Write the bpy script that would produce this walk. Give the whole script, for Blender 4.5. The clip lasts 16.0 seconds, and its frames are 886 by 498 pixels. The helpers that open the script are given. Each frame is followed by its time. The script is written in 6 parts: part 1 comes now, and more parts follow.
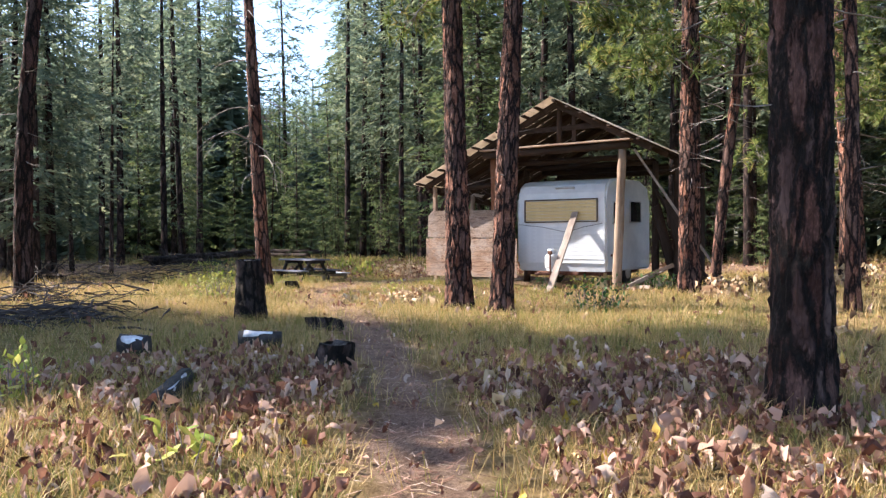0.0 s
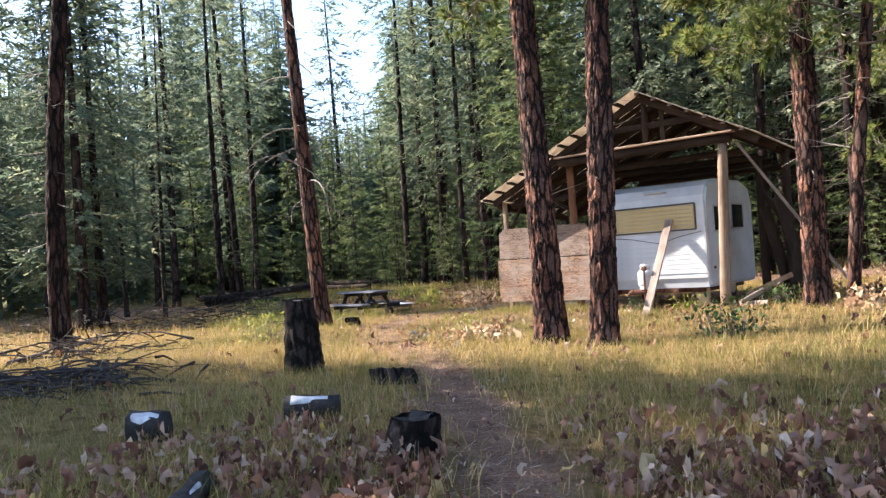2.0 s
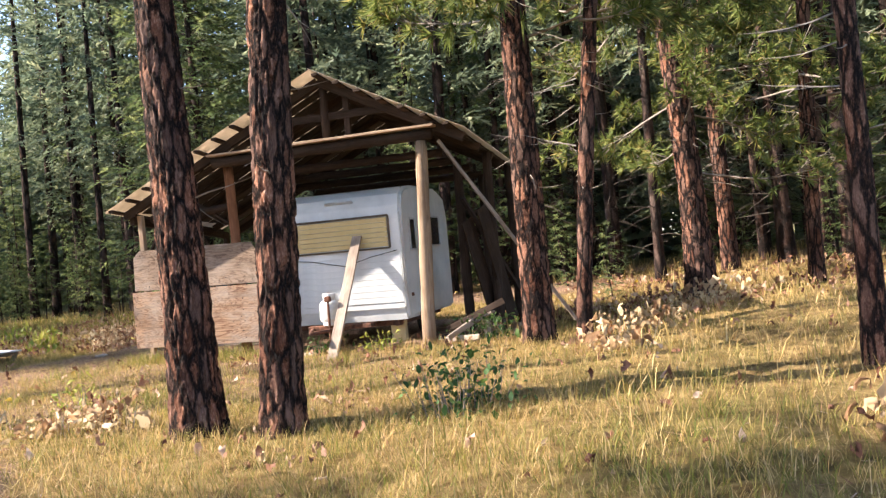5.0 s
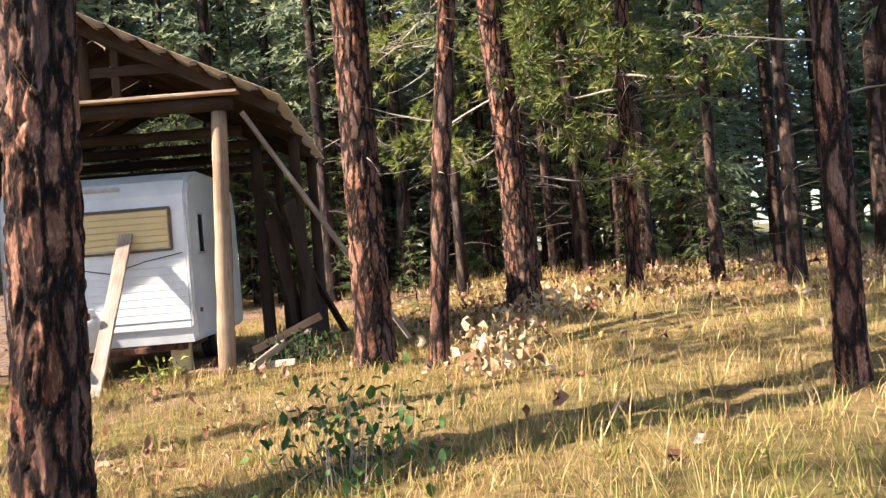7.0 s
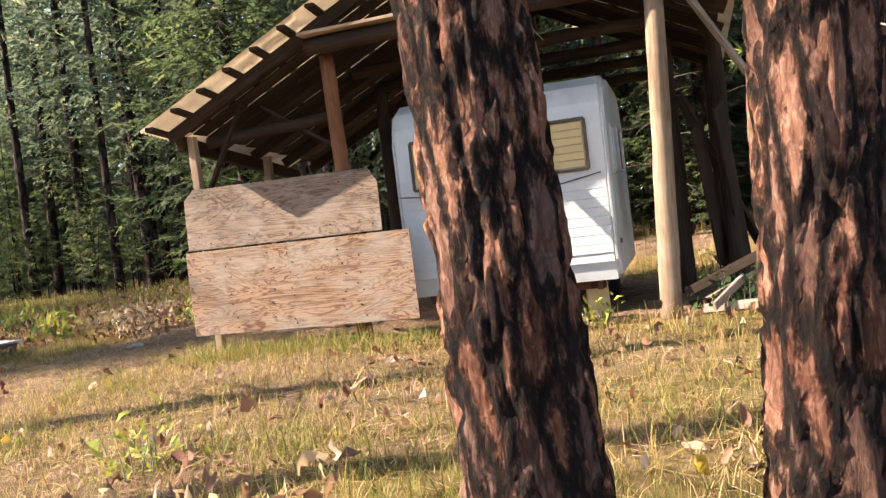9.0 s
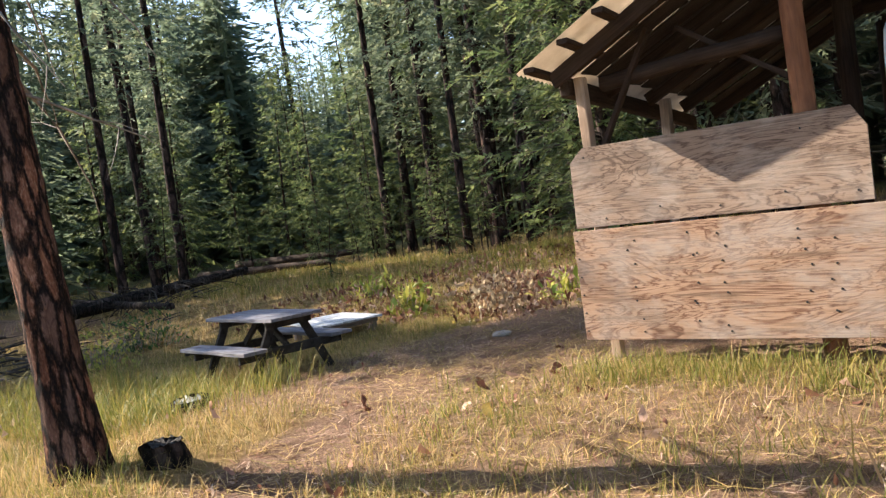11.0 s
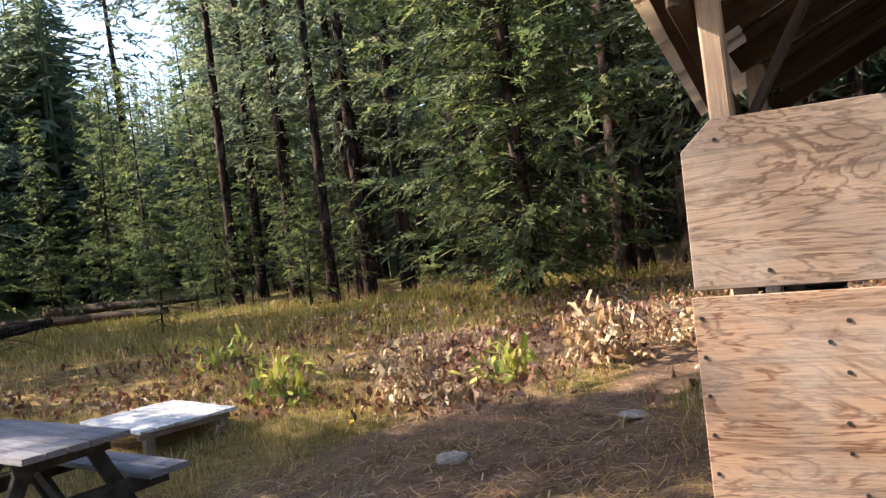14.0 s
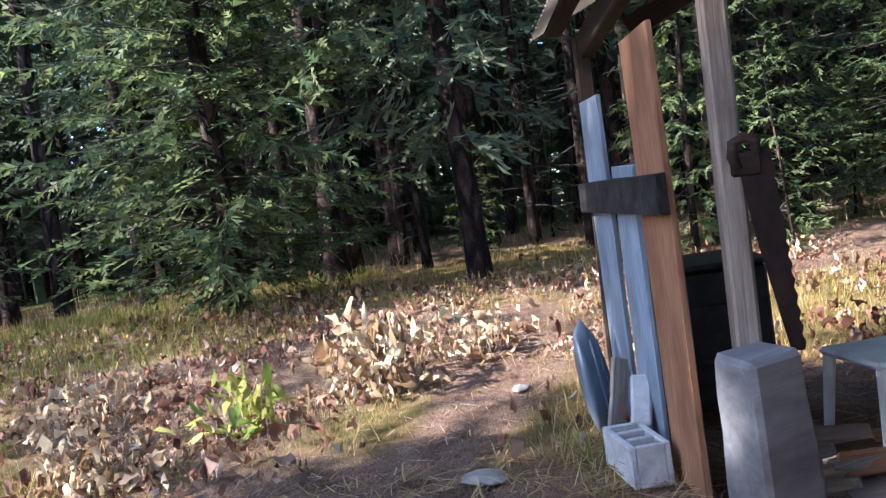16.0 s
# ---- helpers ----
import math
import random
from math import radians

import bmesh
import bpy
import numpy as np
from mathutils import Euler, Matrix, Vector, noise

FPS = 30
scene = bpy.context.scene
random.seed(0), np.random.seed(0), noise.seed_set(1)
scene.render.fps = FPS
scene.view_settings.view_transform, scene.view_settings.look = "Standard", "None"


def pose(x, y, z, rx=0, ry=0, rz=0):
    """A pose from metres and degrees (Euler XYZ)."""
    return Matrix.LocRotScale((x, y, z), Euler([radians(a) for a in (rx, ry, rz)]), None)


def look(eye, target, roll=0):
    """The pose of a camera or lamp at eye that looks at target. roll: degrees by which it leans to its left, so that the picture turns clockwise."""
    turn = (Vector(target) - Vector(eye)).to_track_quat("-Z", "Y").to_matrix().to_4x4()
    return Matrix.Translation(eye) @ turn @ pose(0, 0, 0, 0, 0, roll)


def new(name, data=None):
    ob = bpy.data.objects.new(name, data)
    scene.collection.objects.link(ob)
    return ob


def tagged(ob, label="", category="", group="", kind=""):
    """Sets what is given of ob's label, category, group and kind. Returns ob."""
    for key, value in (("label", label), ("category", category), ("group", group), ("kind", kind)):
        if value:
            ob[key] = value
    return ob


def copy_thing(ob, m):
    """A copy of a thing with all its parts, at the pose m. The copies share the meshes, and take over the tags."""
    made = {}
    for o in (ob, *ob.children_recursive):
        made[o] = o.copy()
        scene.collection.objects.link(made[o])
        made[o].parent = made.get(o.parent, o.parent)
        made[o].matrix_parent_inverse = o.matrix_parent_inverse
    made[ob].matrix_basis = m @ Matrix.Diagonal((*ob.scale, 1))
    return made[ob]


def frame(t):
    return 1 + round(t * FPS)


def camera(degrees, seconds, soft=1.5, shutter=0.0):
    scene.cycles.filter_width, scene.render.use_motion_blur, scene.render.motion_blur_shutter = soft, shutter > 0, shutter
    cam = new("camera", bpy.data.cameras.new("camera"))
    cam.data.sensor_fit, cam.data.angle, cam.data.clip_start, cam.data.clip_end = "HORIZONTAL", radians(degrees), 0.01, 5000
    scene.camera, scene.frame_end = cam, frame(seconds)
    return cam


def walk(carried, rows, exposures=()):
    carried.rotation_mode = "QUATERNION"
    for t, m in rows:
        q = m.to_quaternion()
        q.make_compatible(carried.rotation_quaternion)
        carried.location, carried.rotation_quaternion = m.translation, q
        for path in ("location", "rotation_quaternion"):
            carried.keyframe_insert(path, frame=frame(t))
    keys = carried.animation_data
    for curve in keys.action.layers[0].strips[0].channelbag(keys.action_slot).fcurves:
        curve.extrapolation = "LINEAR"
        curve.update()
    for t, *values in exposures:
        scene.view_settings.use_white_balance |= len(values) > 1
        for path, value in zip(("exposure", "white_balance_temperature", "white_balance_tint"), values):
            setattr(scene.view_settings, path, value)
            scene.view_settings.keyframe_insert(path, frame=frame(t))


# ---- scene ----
cam = camera(56.5, 16.0, soft=1.35)
PATH = [
    (0, (12.792, -17.375, 1.199), (11.639, -15.742, 1.17), -0.3),
    (0.5, (12.471, -17.016, 1.171), (11.446, -15.298, 1.158), -1.3),
    (1, (12.139, -16.643, 1.157), (11.161, -14.898, 1.145), -3.7),
    (1.5, (11.691, -16.187, 1.221), (10.559, -14.538, 1.233), -3.4),
    (2, (11.208, -15.75, 1.225), (9.943, -14.201, 1.256), -3.8),
    (2.5, (10.794, -15.138, 1.194), (9.563, -13.562, 1.195), -5.7),
    (3, (10.339, -14.637, 1.197), (9.204, -12.991, 1.176), -6.1),
    (3.5, (10.078, -14.166, 1.231), (9.081, -12.432, 1.22), -6.1),
    (4, (9.74, -13.517, 1.296), (8.806, -11.75, 1.344), -4.9),
    (4.5, (9.411, -12.897, 1.349), (8.634, -11.056, 1.432), -3.7),
    (5, (9.227, -12.198, 1.387), (8.664, -10.279, 1.396), -5.1),
    (5.2, (9.099, -12.01, 1.391), (8.59, -10.076, 1.372), -4.5),
    (7.3, (7.396, -9.83, 1.191), (7.47, -7.832, 1.216), -4.9),
    (7.5, (7.123, -9.745, 1.134), (7.148, -7.746, 1.193), -5.2),
    (8, (6.514, -9.221, 1.301), (6.292, -7.234, 1.271), -5.5),
    (8.5, (6.047, -8.634, 1.269), (5.623, -6.681, 1.193), -7.1),
    (9, (5.5, -8.302, 1.198), (4.938, -6.384, 1.128), -6.9),
    (9.5, (5.2, -7.775, 1.353), (4.451, -5.924, 1.236), -6.4),
    (10, (4.742, -7.226, 1.463), (3.695, -5.524, 1.375), -7.4),
    (10.2, (4.555, -7.062, 1.466), (3.397, -5.434, 1.368), -7.9),
    (12.3, (2.17, -5.194, 1.573), (0.873, -3.674, 1.502), -7.8),
    (12.5, (1.974, -5.027, 1.544), (0.705, -3.481, 1.498), -7.7),
    (13, (1.578, -4.553, 1.545), (0.447, -2.905, 1.598), -7.4),
    (13.5, (1.131, -3.955, 1.569), (0.052, -2.275, 1.681), -7.5),
    (14, (0.715, -3.448, 1.544), (-0.227, -1.684, 1.509), -6.8),
    (14.5, (0.348, -3.007, 1.525), (-0.535, -1.214, 1.464), -5.8),
    (14.8, (0.009, -2.691, 1.484), (-0.795, -0.861, 1.427), -5.5),
    (15, (-0.095, -2.445, 1.465), (-0.821, -0.583, 1.407), -6.5),
    (15.5, (-0.357, -1.939, 1.44), (-0.796, 0.008, 1.327), -9.7),
    (16, (-0.774, -1.33, 1.386), (-0.957, 0.659, 1.278), -8.4),
]
walk(cam, [(t, look(eye, target, roll)) for t, eye, target, roll in PATH], [(0.0, 1.82, 5700.0, 16.0), (5.0, 1.95, 6200.0, 15.0), (8.0, 2.02, 6300.0, 14.0), (9.0, 1.97, 6450.0, 14.0), (10.0, 1.7, 6700.0, 14.0), (12.5, 2.1, 5300.0, 10.0), (13.1, 2.2, 5400.0, 11.0), (14.0, 1.92, 6400.0, 15.0), (15.2, 2.05, 5500.0, 14.0), (16.0, 2.18, 5100.0, 14.0)])

# ---- world, sun, exposure ----
SUN = Vector((-3.7, -1.15, 2.75)).normalized()
world = bpy.data.worlds.new("world")
scene.world = world
world.use_nodes = True
wn = world.node_tree.nodes
sky = wn.new("ShaderNodeTexSky")
sky.sky_type = "NISHITA"
sky.sun_disc = False
sky.sun_elevation = math.asin(SUN.z)
sky.sun_rotation = math.atan2(SUN.x, SUN.y)
wn["Background"].inputs["Strength"].default_value = 0.12
world.node_tree.links.new(sky.outputs[0], wn["Background"].inputs["Color"])
sun_data = bpy.data.lights.new("sun", "SUN")
sun_data.energy, sun_data.angle, sun_data.color = 5.0, radians(0.5), (1.0, 0.88, 0.7)
sun = new("sun", sun_data)
sun.matrix_world = look(SUN * 60, (0, 0, 0))


# ---- materials ----
class Mat:
    """Small wrapper to write node materials."""

    def __init__(self, name, rough=0.8, metal=0.0, spec=0.3):
        self.m = bpy.data.materials.new(name)
        self.m.use_nodes = True
        self.t = self.m.node_tree
        self.b = self.t.nodes["Principled BSDF"]
        self.b.inputs["Roughness"].default_value = rough
        self.b.inputs["Metallic"].default_value = metal
        self.b.inputs["Specular IOR Level"].default_value = spec

    def node(self, kind, **sets):
        n = self.t.nodes.new(kind)
        for key, value in sets.items():
            n.inputs[key.replace("_", " ")].default_value = value
        return n

    def link(self, a, b):
        self.t.links.new(a, b)

    def coords(self, scale=(1, 1, 1), obj=True):
        c = self.node("ShaderNodeTexCoord")
        mp = self.node("ShaderNodeMapping")
        mp.inputs["Scale"].default_value = scale
        self.link(c.outputs["Object" if obj else "Generated"], mp.inputs[0])
        return mp.outputs[0]

    def noise(self, vec, scale, detail=6, rough=0.6, distort=0.0):
        n = self.node("ShaderNodeTexNoise", Scale=scale, Detail=detail, Roughness=rough, Distortion=distort)
        self.link(vec, n.inputs["Vector"])
        return n.outputs["Fac"]

    def ramp(self, fac, stops):
        r = self.node("ShaderNodeValToRGB")
        e = r.color_ramp.elements
        while len(e) < len(stops):
            e.new(0.5)
        for el, (p, c) in zip(e, stops):
            el.position, el.color = p, (*c, 1)
        self.link(fac, r.inputs[0])
        return r.outputs[0]

    def mix(self, fac, a, b, mode="MIX"):
        n = self.node("ShaderNodeMix")
        n.data_type, n.blend_type = "RGBA", mode
        for sock, v in ((n.inputs["Factor"], fac), (n.inputs[6], a), (n.inputs[7], b)):
            if hasattr(v, "node"):
                self.link(v, sock)
            else:
                sock.default_value = v if isinstance(v, (int, float)) else (*v, 1)
        return n.outputs[2]

    def math(self, op, a, b=0.5):
        n = self.node("ShaderNodeMath")
        n.operation = op
        for sock, v in zip(n.inputs, (a, b)):
            if hasattr(v, "node"):
                self.link(v, sock)
            else:
                sock.default_value = v
        return n.outputs[0]

    def color(self, c):
        if hasattr(c, "node"):
            self.link(c, self.b.inputs["Base Color"])
        else:
            self.b.inputs["Base Color"].default_value = (*c, 1)
        return self

    def bump(self, h, strength=0.5, dist=0.02):
        n = self.node("ShaderNodeBump", Strength=strength, Distance=dist)
        self.link(h, n.inputs["Height"])
        self.link(n.outputs[0], self.b.inputs["Normal"])
        return self

    def random(self):
        return self.node("ShaderNodeObjectInfo").outputs["Random"]

    def island(self):
        return self.node("ShaderNodeNewGeometry").outputs["Random Per Island"]


def bark_material(name, plate, plate2, gap, scale=(19, 19, 4.4)):
    k = Mat(name, 0.9, spec=0.15)
    v = k.coords(scale)
    warp = k.node("ShaderNodeTexNoise", Scale=0.9, Detail=5)
    k.link(v, warp.inputs["Vector"])
    mixv = k.node("ShaderNodeMix")
    mixv.data_type = "VECTOR"
    mixv.inputs["Factor"].default_value = 0.45
    k.link(v, mixv.inputs[4]), k.link(warp.outputs["Color"], mixv.inputs[5])
    vor = k.node("ShaderNodeTexVoronoi", Scale=1.0)
    vor.feature = "DISTANCE_TO_EDGE"
    k.link(mixv.outputs[1], vor.inputs["Vector"])
    cell = k.node("ShaderNodeTexVoronoi", Scale=1.0)
    k.link(mixv.outputs[1], cell.inputs["Vector"])
    n1 = k.noise(k.coords((30, 30, 12)), 2.0, 8, 0.7)
    big = k.noise(k.coords((1.2, 1.2, 0.8)), 2.0, 3)
    flake = k.node("ShaderNodeTexVoronoi", Scale=2.7)
    flake.feature = "DISTANCE_TO_EDGE"
    k.link(mixv.outputs[1], flake.inputs["Vector"])
    edge = k.math("ADD", vor.outputs["Distance"], k.math("MULTIPLY", k.math("SUBTRACT", n1, 0.5), 0.42))
    mask = k.ramp(edge, [(0.0, (0, 0, 0)), (0.08, (0.22, 0.22, 0.22)), (0.17, (1, 1, 1))])
    chip = k.ramp(flake.outputs["Distance"], [(0.0, (0.45, 0.42, 0.4)), (0.12, (1, 1, 1))])
    tone = k.ramp(n1, [(0.3, tuple(c * 0.6 for c in plate)), (0.52, plate), (0.72, plate2)])
    sep = k.node("ShaderNodeSeparateColor")
    k.link(cell.outputs["Color"], sep.inputs[0])
    grey = k.mix(k.math("MULTIPLY", sep.outputs[0], 0.8), tone, (0.12, 0.088, 0.078))
    dark = k.ramp(big, [(0.38, (0.42, 0.38, 0.38)), (0.6, (1, 1, 1))])
    k.color(k.mix(mask, gap, k.mix(1.0, k.mix(0.7, grey, k.mix(1.0, grey, chip, "MULTIPLY")), dark, "MULTIPLY")))
    k.bump(k.math("ADD", k.math("MULTIPLY", mask, 0.8), k.math("MULTIPLY", n1, 0.5)), 0.9, 0.035)
    return k.m


def wood_material(name, light, dark, grain=(3, 60, 60), stain=(0.5, 0.45, 0.42), amount=0.6, rough=0.85):
    """Boards whose grain runs along the object's own X axis."""
    k = Mat(name, rough, spec=0.2)
    v = k.coords(grain)
    g = k.noise(v, 1.0, 8, 0.65, 0.6)
    fine = k.noise(k.coords((grain[0] * 3, grain[1] * 4, grain[2] * 4)), 1.0, 4)
    st = k.noise(k.coords((1.3, 2.2, 2.2)), 1.4, 5, 0.6)
    c = k.ramp(g, [(0.3, dark), (0.5, tuple((a + b) / 2 for a, b in zip(light, dark))), (0.68, light)])
    c = k.mix(k.math("MULTIPLY", k.ramp(st, [(0.42, (0, 0, 0)), (0.62, (1, 1, 1))]), amount), c, k.mix(1.0, c, stain, "MULTIPLY"))
    c = k.mix(k.math("MULTIPLY", k.random(), 0.35), c, k.mix(1.0, c, (0.6, 0.58, 0.56), "MULTIPLY"))
    k.color(c)
    k.bump(k.math("ADD", g, k.math("MULTIPLY", fine, 0.5)), 0.5, 0.006)
    return k.m


def leaf_material(name, stops, trans=0.35, rough=0.6, hue_scale=0.25, dark=0.5, tint=(0.72, 0.85, 0.8)):
    k = Mat(name, rough, spec=0.25)
    c = k.ramp(k.island(), stops)
    patch = k.noise(k.coords((hue_scale,) * 3), 2.0, 3)
    c = k.mix(k.ramp(patch, [(0.4, (0, 0, 0)), (0.65, (0.6, 0.6, 0.6))]), c, k.mix(1.0, c, (dark, dark, dark), "MULTIPLY"))
    c = k.mix(k.math("MULTIPLY", k.random(), 0.4), c, k.mix(1.0, c, tint, "MULTIPLY"))
    k.color(c)
    tr = k.node("ShaderNodeBsdfTranslucent")
    k.link(c, tr.inputs["Color"])
    ms = k.node("ShaderNodeMixShader")
    ms.inputs[0].default_value = trans
    k.link(k.b.outputs[0], ms.inputs[1]), k.link(tr.outputs[0], ms.inputs[2])
    k.link(ms.outputs[0], k.t.nodes["Material Output"].inputs["Surface"])
    return k.m


def plain_material(name, c1, c2, scale=6.0, rough=0.6, metal=0.0, bump=0.2, spec=0.3, dist=0.01):
    k = Mat(name, rough, metal, spec)
    n = k.noise(k.coords(), scale, 7, 0.65)
    k.color(k.ramp(n, [(0.35, c1), (0.65, c2)]))
    if bump:
        k.bump(k.noise(k.coords(), scale * 5, 6), bump, dist)
    return k.m


def ground_material():
    k = Mat("ground_soil", 0.95, spec=0.1)
    o = k.coords()
    n1, n2, n3 = k.noise(o, 0.6, 5), k.noise(o, 7, 8, 0.7), k.noise(k.coords((34, 15, 20)), 2.0, 8, 0.8, 1.2)
    at = k.node("ShaderNodeAttribute")
    at.attribute_name = "bare"
    litter = k.ramp(n3, [(0.3, (0.05, 0.032, 0.024)), (0.44, (0.2, 0.125, 0.085)), (0.55, (0.38, 0.25, 0.17)), (0.68, (0.6, 0.44, 0.32))])
    turf = k.ramp(n2, [(0.3, (0.12, 0.08, 0.035)), (0.5, (0.32, 0.215, 0.09)), (0.72, (0.5, 0.36, 0.17))])
    green = k.ramp(n2, [(0.3, (0.07, 0.07, 0.02)), (0.7, (0.22, 0.19, 0.06))])
    turf = k.mix(k.ramp(n1, [(0.45, (0, 0, 0)), (0.62, (0.6, 0.6, 0.6))]), turf, green)
    c = k.mix(k.ramp(k.math("ADD", at.outputs["Fac"], k.math("MULTIPLY", k.math("SUBTRACT", n2, 0.5), 0.8)), [(0.3, (0, 0, 0)), (0.7, (1, 1, 1))]), turf, litter)
    wood = k.node("ShaderNodeAttribute")
    wood.attribute_name = "undergrowth"
    under = k.ramp(n2, [(0.3, (0.04, 0.042, 0.02)), (0.5, (0.12, 0.112, 0.045)), (0.7, (0.27, 0.21, 0.095))])
    # noise multiplies the soil colour darker in patches
    soil_tone = k.ramp(k.noise(o, 2.6, 5, 0.6), [(0.34, (0.62, 0.58, 0.56)), (0.55, (1, 1, 1))])
    c = k.mix(wood.outputs["Fac"], k.mix(1.0, c, soil_tone, "MULTIPLY"), under)
    k.color(c)
    k.bump(k.math("ADD", n2, k.math("MULTIPLY", n3, 0.7)), 1.0, 0.06)
    return k.m


def plywood_material(name, tint, tint2):
    k = Mat(name, 0.8, spec=0.2)
    v = k.coords((0.62, 3.2, 3.2))
    w = k.noise(v, 1.2, 4, 0.55, 3.0)
    rings = k.math("FRACT", k.math("MULTIPLY", w, 8.0))
    g = k.noise(k.coords((3, 110, 110)), 1.0, 6)
    c = k.ramp(rings, [(0.0, tuple(a * 0.8 for a in tint2)), (0.3, tint), (0.72, tuple(min(1, a * 1.1) for a in tint)), (1.0, tuple(a * 0.8 for a in tint2))])
    streak = k.noise(k.coords((0.7, 14, 14)), 1.6, 5, 0.6, 0.4)
    c = k.mix(k.ramp(streak, [(0.52, (0, 0, 0)), (0.66, (0.8, 0.8, 0.8))]), c, tuple(a * 0.45 for a in tint))
    weather = k.noise(k.coords((0.9, 1.6, 1.6)), 1.7, 6, 0.65)
    c = k.mix(k.ramp(weather, [(0.45, (0, 0, 0)), (0.7, (0.85, 0.85, 0.85))]), c, (0.37, 0.315, 0.27))
    dirt = k.noise(k.coords((2.5, 5, 5)), 1.1, 6, 0.7)
    c = k.mix(k.ramp(dirt, [(0.56, (0, 0, 0)), (0.72, (0.75, 0.75, 0.75))]), c, k.mix(1.0, c, (0.45, 0.36, 0.3), "MULTIPLY"))
    c = k.mix(0.35, c, k.mix(1.0, c, k.ramp(g, [(0.35, (0.45, 0.4, 0.38)), (0.6, (1, 1, 1))]), "MULTIPLY"))
    k.color(c)
    k.bump(k.math("ADD", k.math("MULTIPLY", rings, 0.35), g), 0.45, 0.004)
    return k.m


BARK = bark_material("pine_bark", (0.32, 0.142, 0.087), (0.64, 0.41, 0.295), (0.009, 0.007, 0.007))
# darker copy of the pine bark; the thick pine's shade is in this colour
BARK_DARKENED = bark_material("darkened_bark", (0.1, 0.048, 0.036), (0.24, 0.125, 0.095), (0.008, 0.007, 0.006), (15, 15, 3.0))
BARK_FAR = bark_material("forest_bark", (0.1, 0.058, 0.044), (0.24, 0.14, 0.095), (0.015, 0.011, 0.01), (7, 7, 2.2))
BARK_DARK = bark_material("charred_bark", (0.05, 0.038, 0.03), (0.11, 0.085, 0.06), (0.008, 0.007, 0.006), (14, 14, 5))
FIR = leaf_material("fir_needles", [(0.0, (0.095, 0.13, 0.088)), (0.45, (0.175, 0.215, 0.14)), (0.8, (0.25, 0.29, 0.175)), (1.0, (0.34, 0.345, 0.2))], 0.52, dark=0.75, tint=(0.78, 0.92, 0.92))
FIR_LIGHT = leaf_material("young_fir_needles", [(0.0, (0.07, 0.105, 0.046)), (0.5, (0.135, 0.175, 0.07)), (1.0, (0.25, 0.27, 0.105))], 0.5, dark=0.8)
CREAM_LEAF = leaf_material("bleached_leaf", [(0.0, (0.26, 0.14, 0.075)), (0.3, (0.48, 0.32, 0.18)), (0.7, (0.64, 0.49, 0.31)), (1.0, (0.76, 0.65, 0.44))], 0.35, 0.7, 0.6, 0.85, (0.95, 0.92, 0.88))
PINE = leaf_material("pine_needles", [(0.0, (0.07, 0.10, 0.025)), (0.6, (0.17, 0.21, 0.055)), (0.88, (0.28, 0.28, 0.08)), (1.0, (0.42, 0.31, 0.11))], 0.4, dark=0.7)
GRASS = leaf_material("dry_grass", [(0.0, (0.22, 0.19, 0.05)), (0.25, (0.36, 0.26, 0.085)), (0.6, (0.56, 0.375, 0.145)), (0.9, (0.68, 0.51, 0.26)), (1.0, (0.5, 0.28, 0.13))], 0.35, 0.6, 0.35, 0.75, (0.9, 0.9, 0.85))
GRASS_GREEN = leaf_material("green_grass", [(0.0, (0.10, 0.13, 0.025)), (0.5, (0.24, 0.24, 0.05)), (1.0, (0.44, 0.34, 0.10))], 0.35, 0.6, 0.35, 0.75, (0.9, 0.9, 0.85))
DRY_LEAF = leaf_material("dry_leaf", [(0.0, (0.10, 0.045, 0.03)), (0.28, (0.22, 0.10, 0.064)), (0.55, (0.37, 0.20, 0.13)), (0.8, (0.52, 0.345, 0.25)), (0.95, (0.70, 0.55, 0.42)), (1.0, (0.66, 0.46, 0.06))], 0.25, 0.75, 0.6, 0.7, (0.9, 0.82, 0.78))
SHRUB = leaf_material("shrub_leaf", [(0.0, (0.03, 0.07, 0.02)), (0.6, (0.07, 0.14, 0.035)), (1.0, (0.16, 0.22, 0.06))])
YELLOW_LEAF = leaf_material("yellow_green_leaf", [(0.0, (0.22, 0.30, 0.05)), (0.6, (0.5, 0.48, 0.09)), (1.0, (0.7, 0.58, 0.18))], 0.35)
SOIL = ground_material()
PLY = plywood_material("plywood_tan", (0.35, 0.225, 0.148), (0.17, 0.08, 0.048))
PLY_GREY = plywood_material("plywood_grey", (0.275, 0.195, 0.143), (0.14, 0.09, 0.065))
WOOD_GREY = wood_material("weathered_wood", (0.46, 0.38, 0.32), (0.2, 0.155, 0.125))
# kept very dark, so the roof frame's shade is partly in its colour
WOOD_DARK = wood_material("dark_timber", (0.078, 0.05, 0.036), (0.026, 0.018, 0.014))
WOOD_PALE = wood_material("pale_board", (0.62, 0.47, 0.35), (0.4, 0.28, 0.2))
WOOD_RED = wood_material("red_brown_board", (0.44, 0.23, 0.125), (0.24, 0.11, 0.06))
# the blue is skylight on shaded boards, put into their colour
WOOD_SKYLIT = wood_material("skylit_blue_grey_board", (0.36, 0.42, 0.5), (0.2, 0.235, 0.29))
LOG = wood_material("peeled_log", (0.44, 0.33, 0.235), (0.23, 0.155, 0.105), (2, 25, 25))
LOG_RED = wood_material("red_log", (0.36, 0.17, 0.09), (0.18, 0.085, 0.05), (2, 25, 25))
DEAD = wood_material("dead_wood", (0.42, 0.36, 0.32), (0.17, 0.13, 0.11), (2, 30, 30))
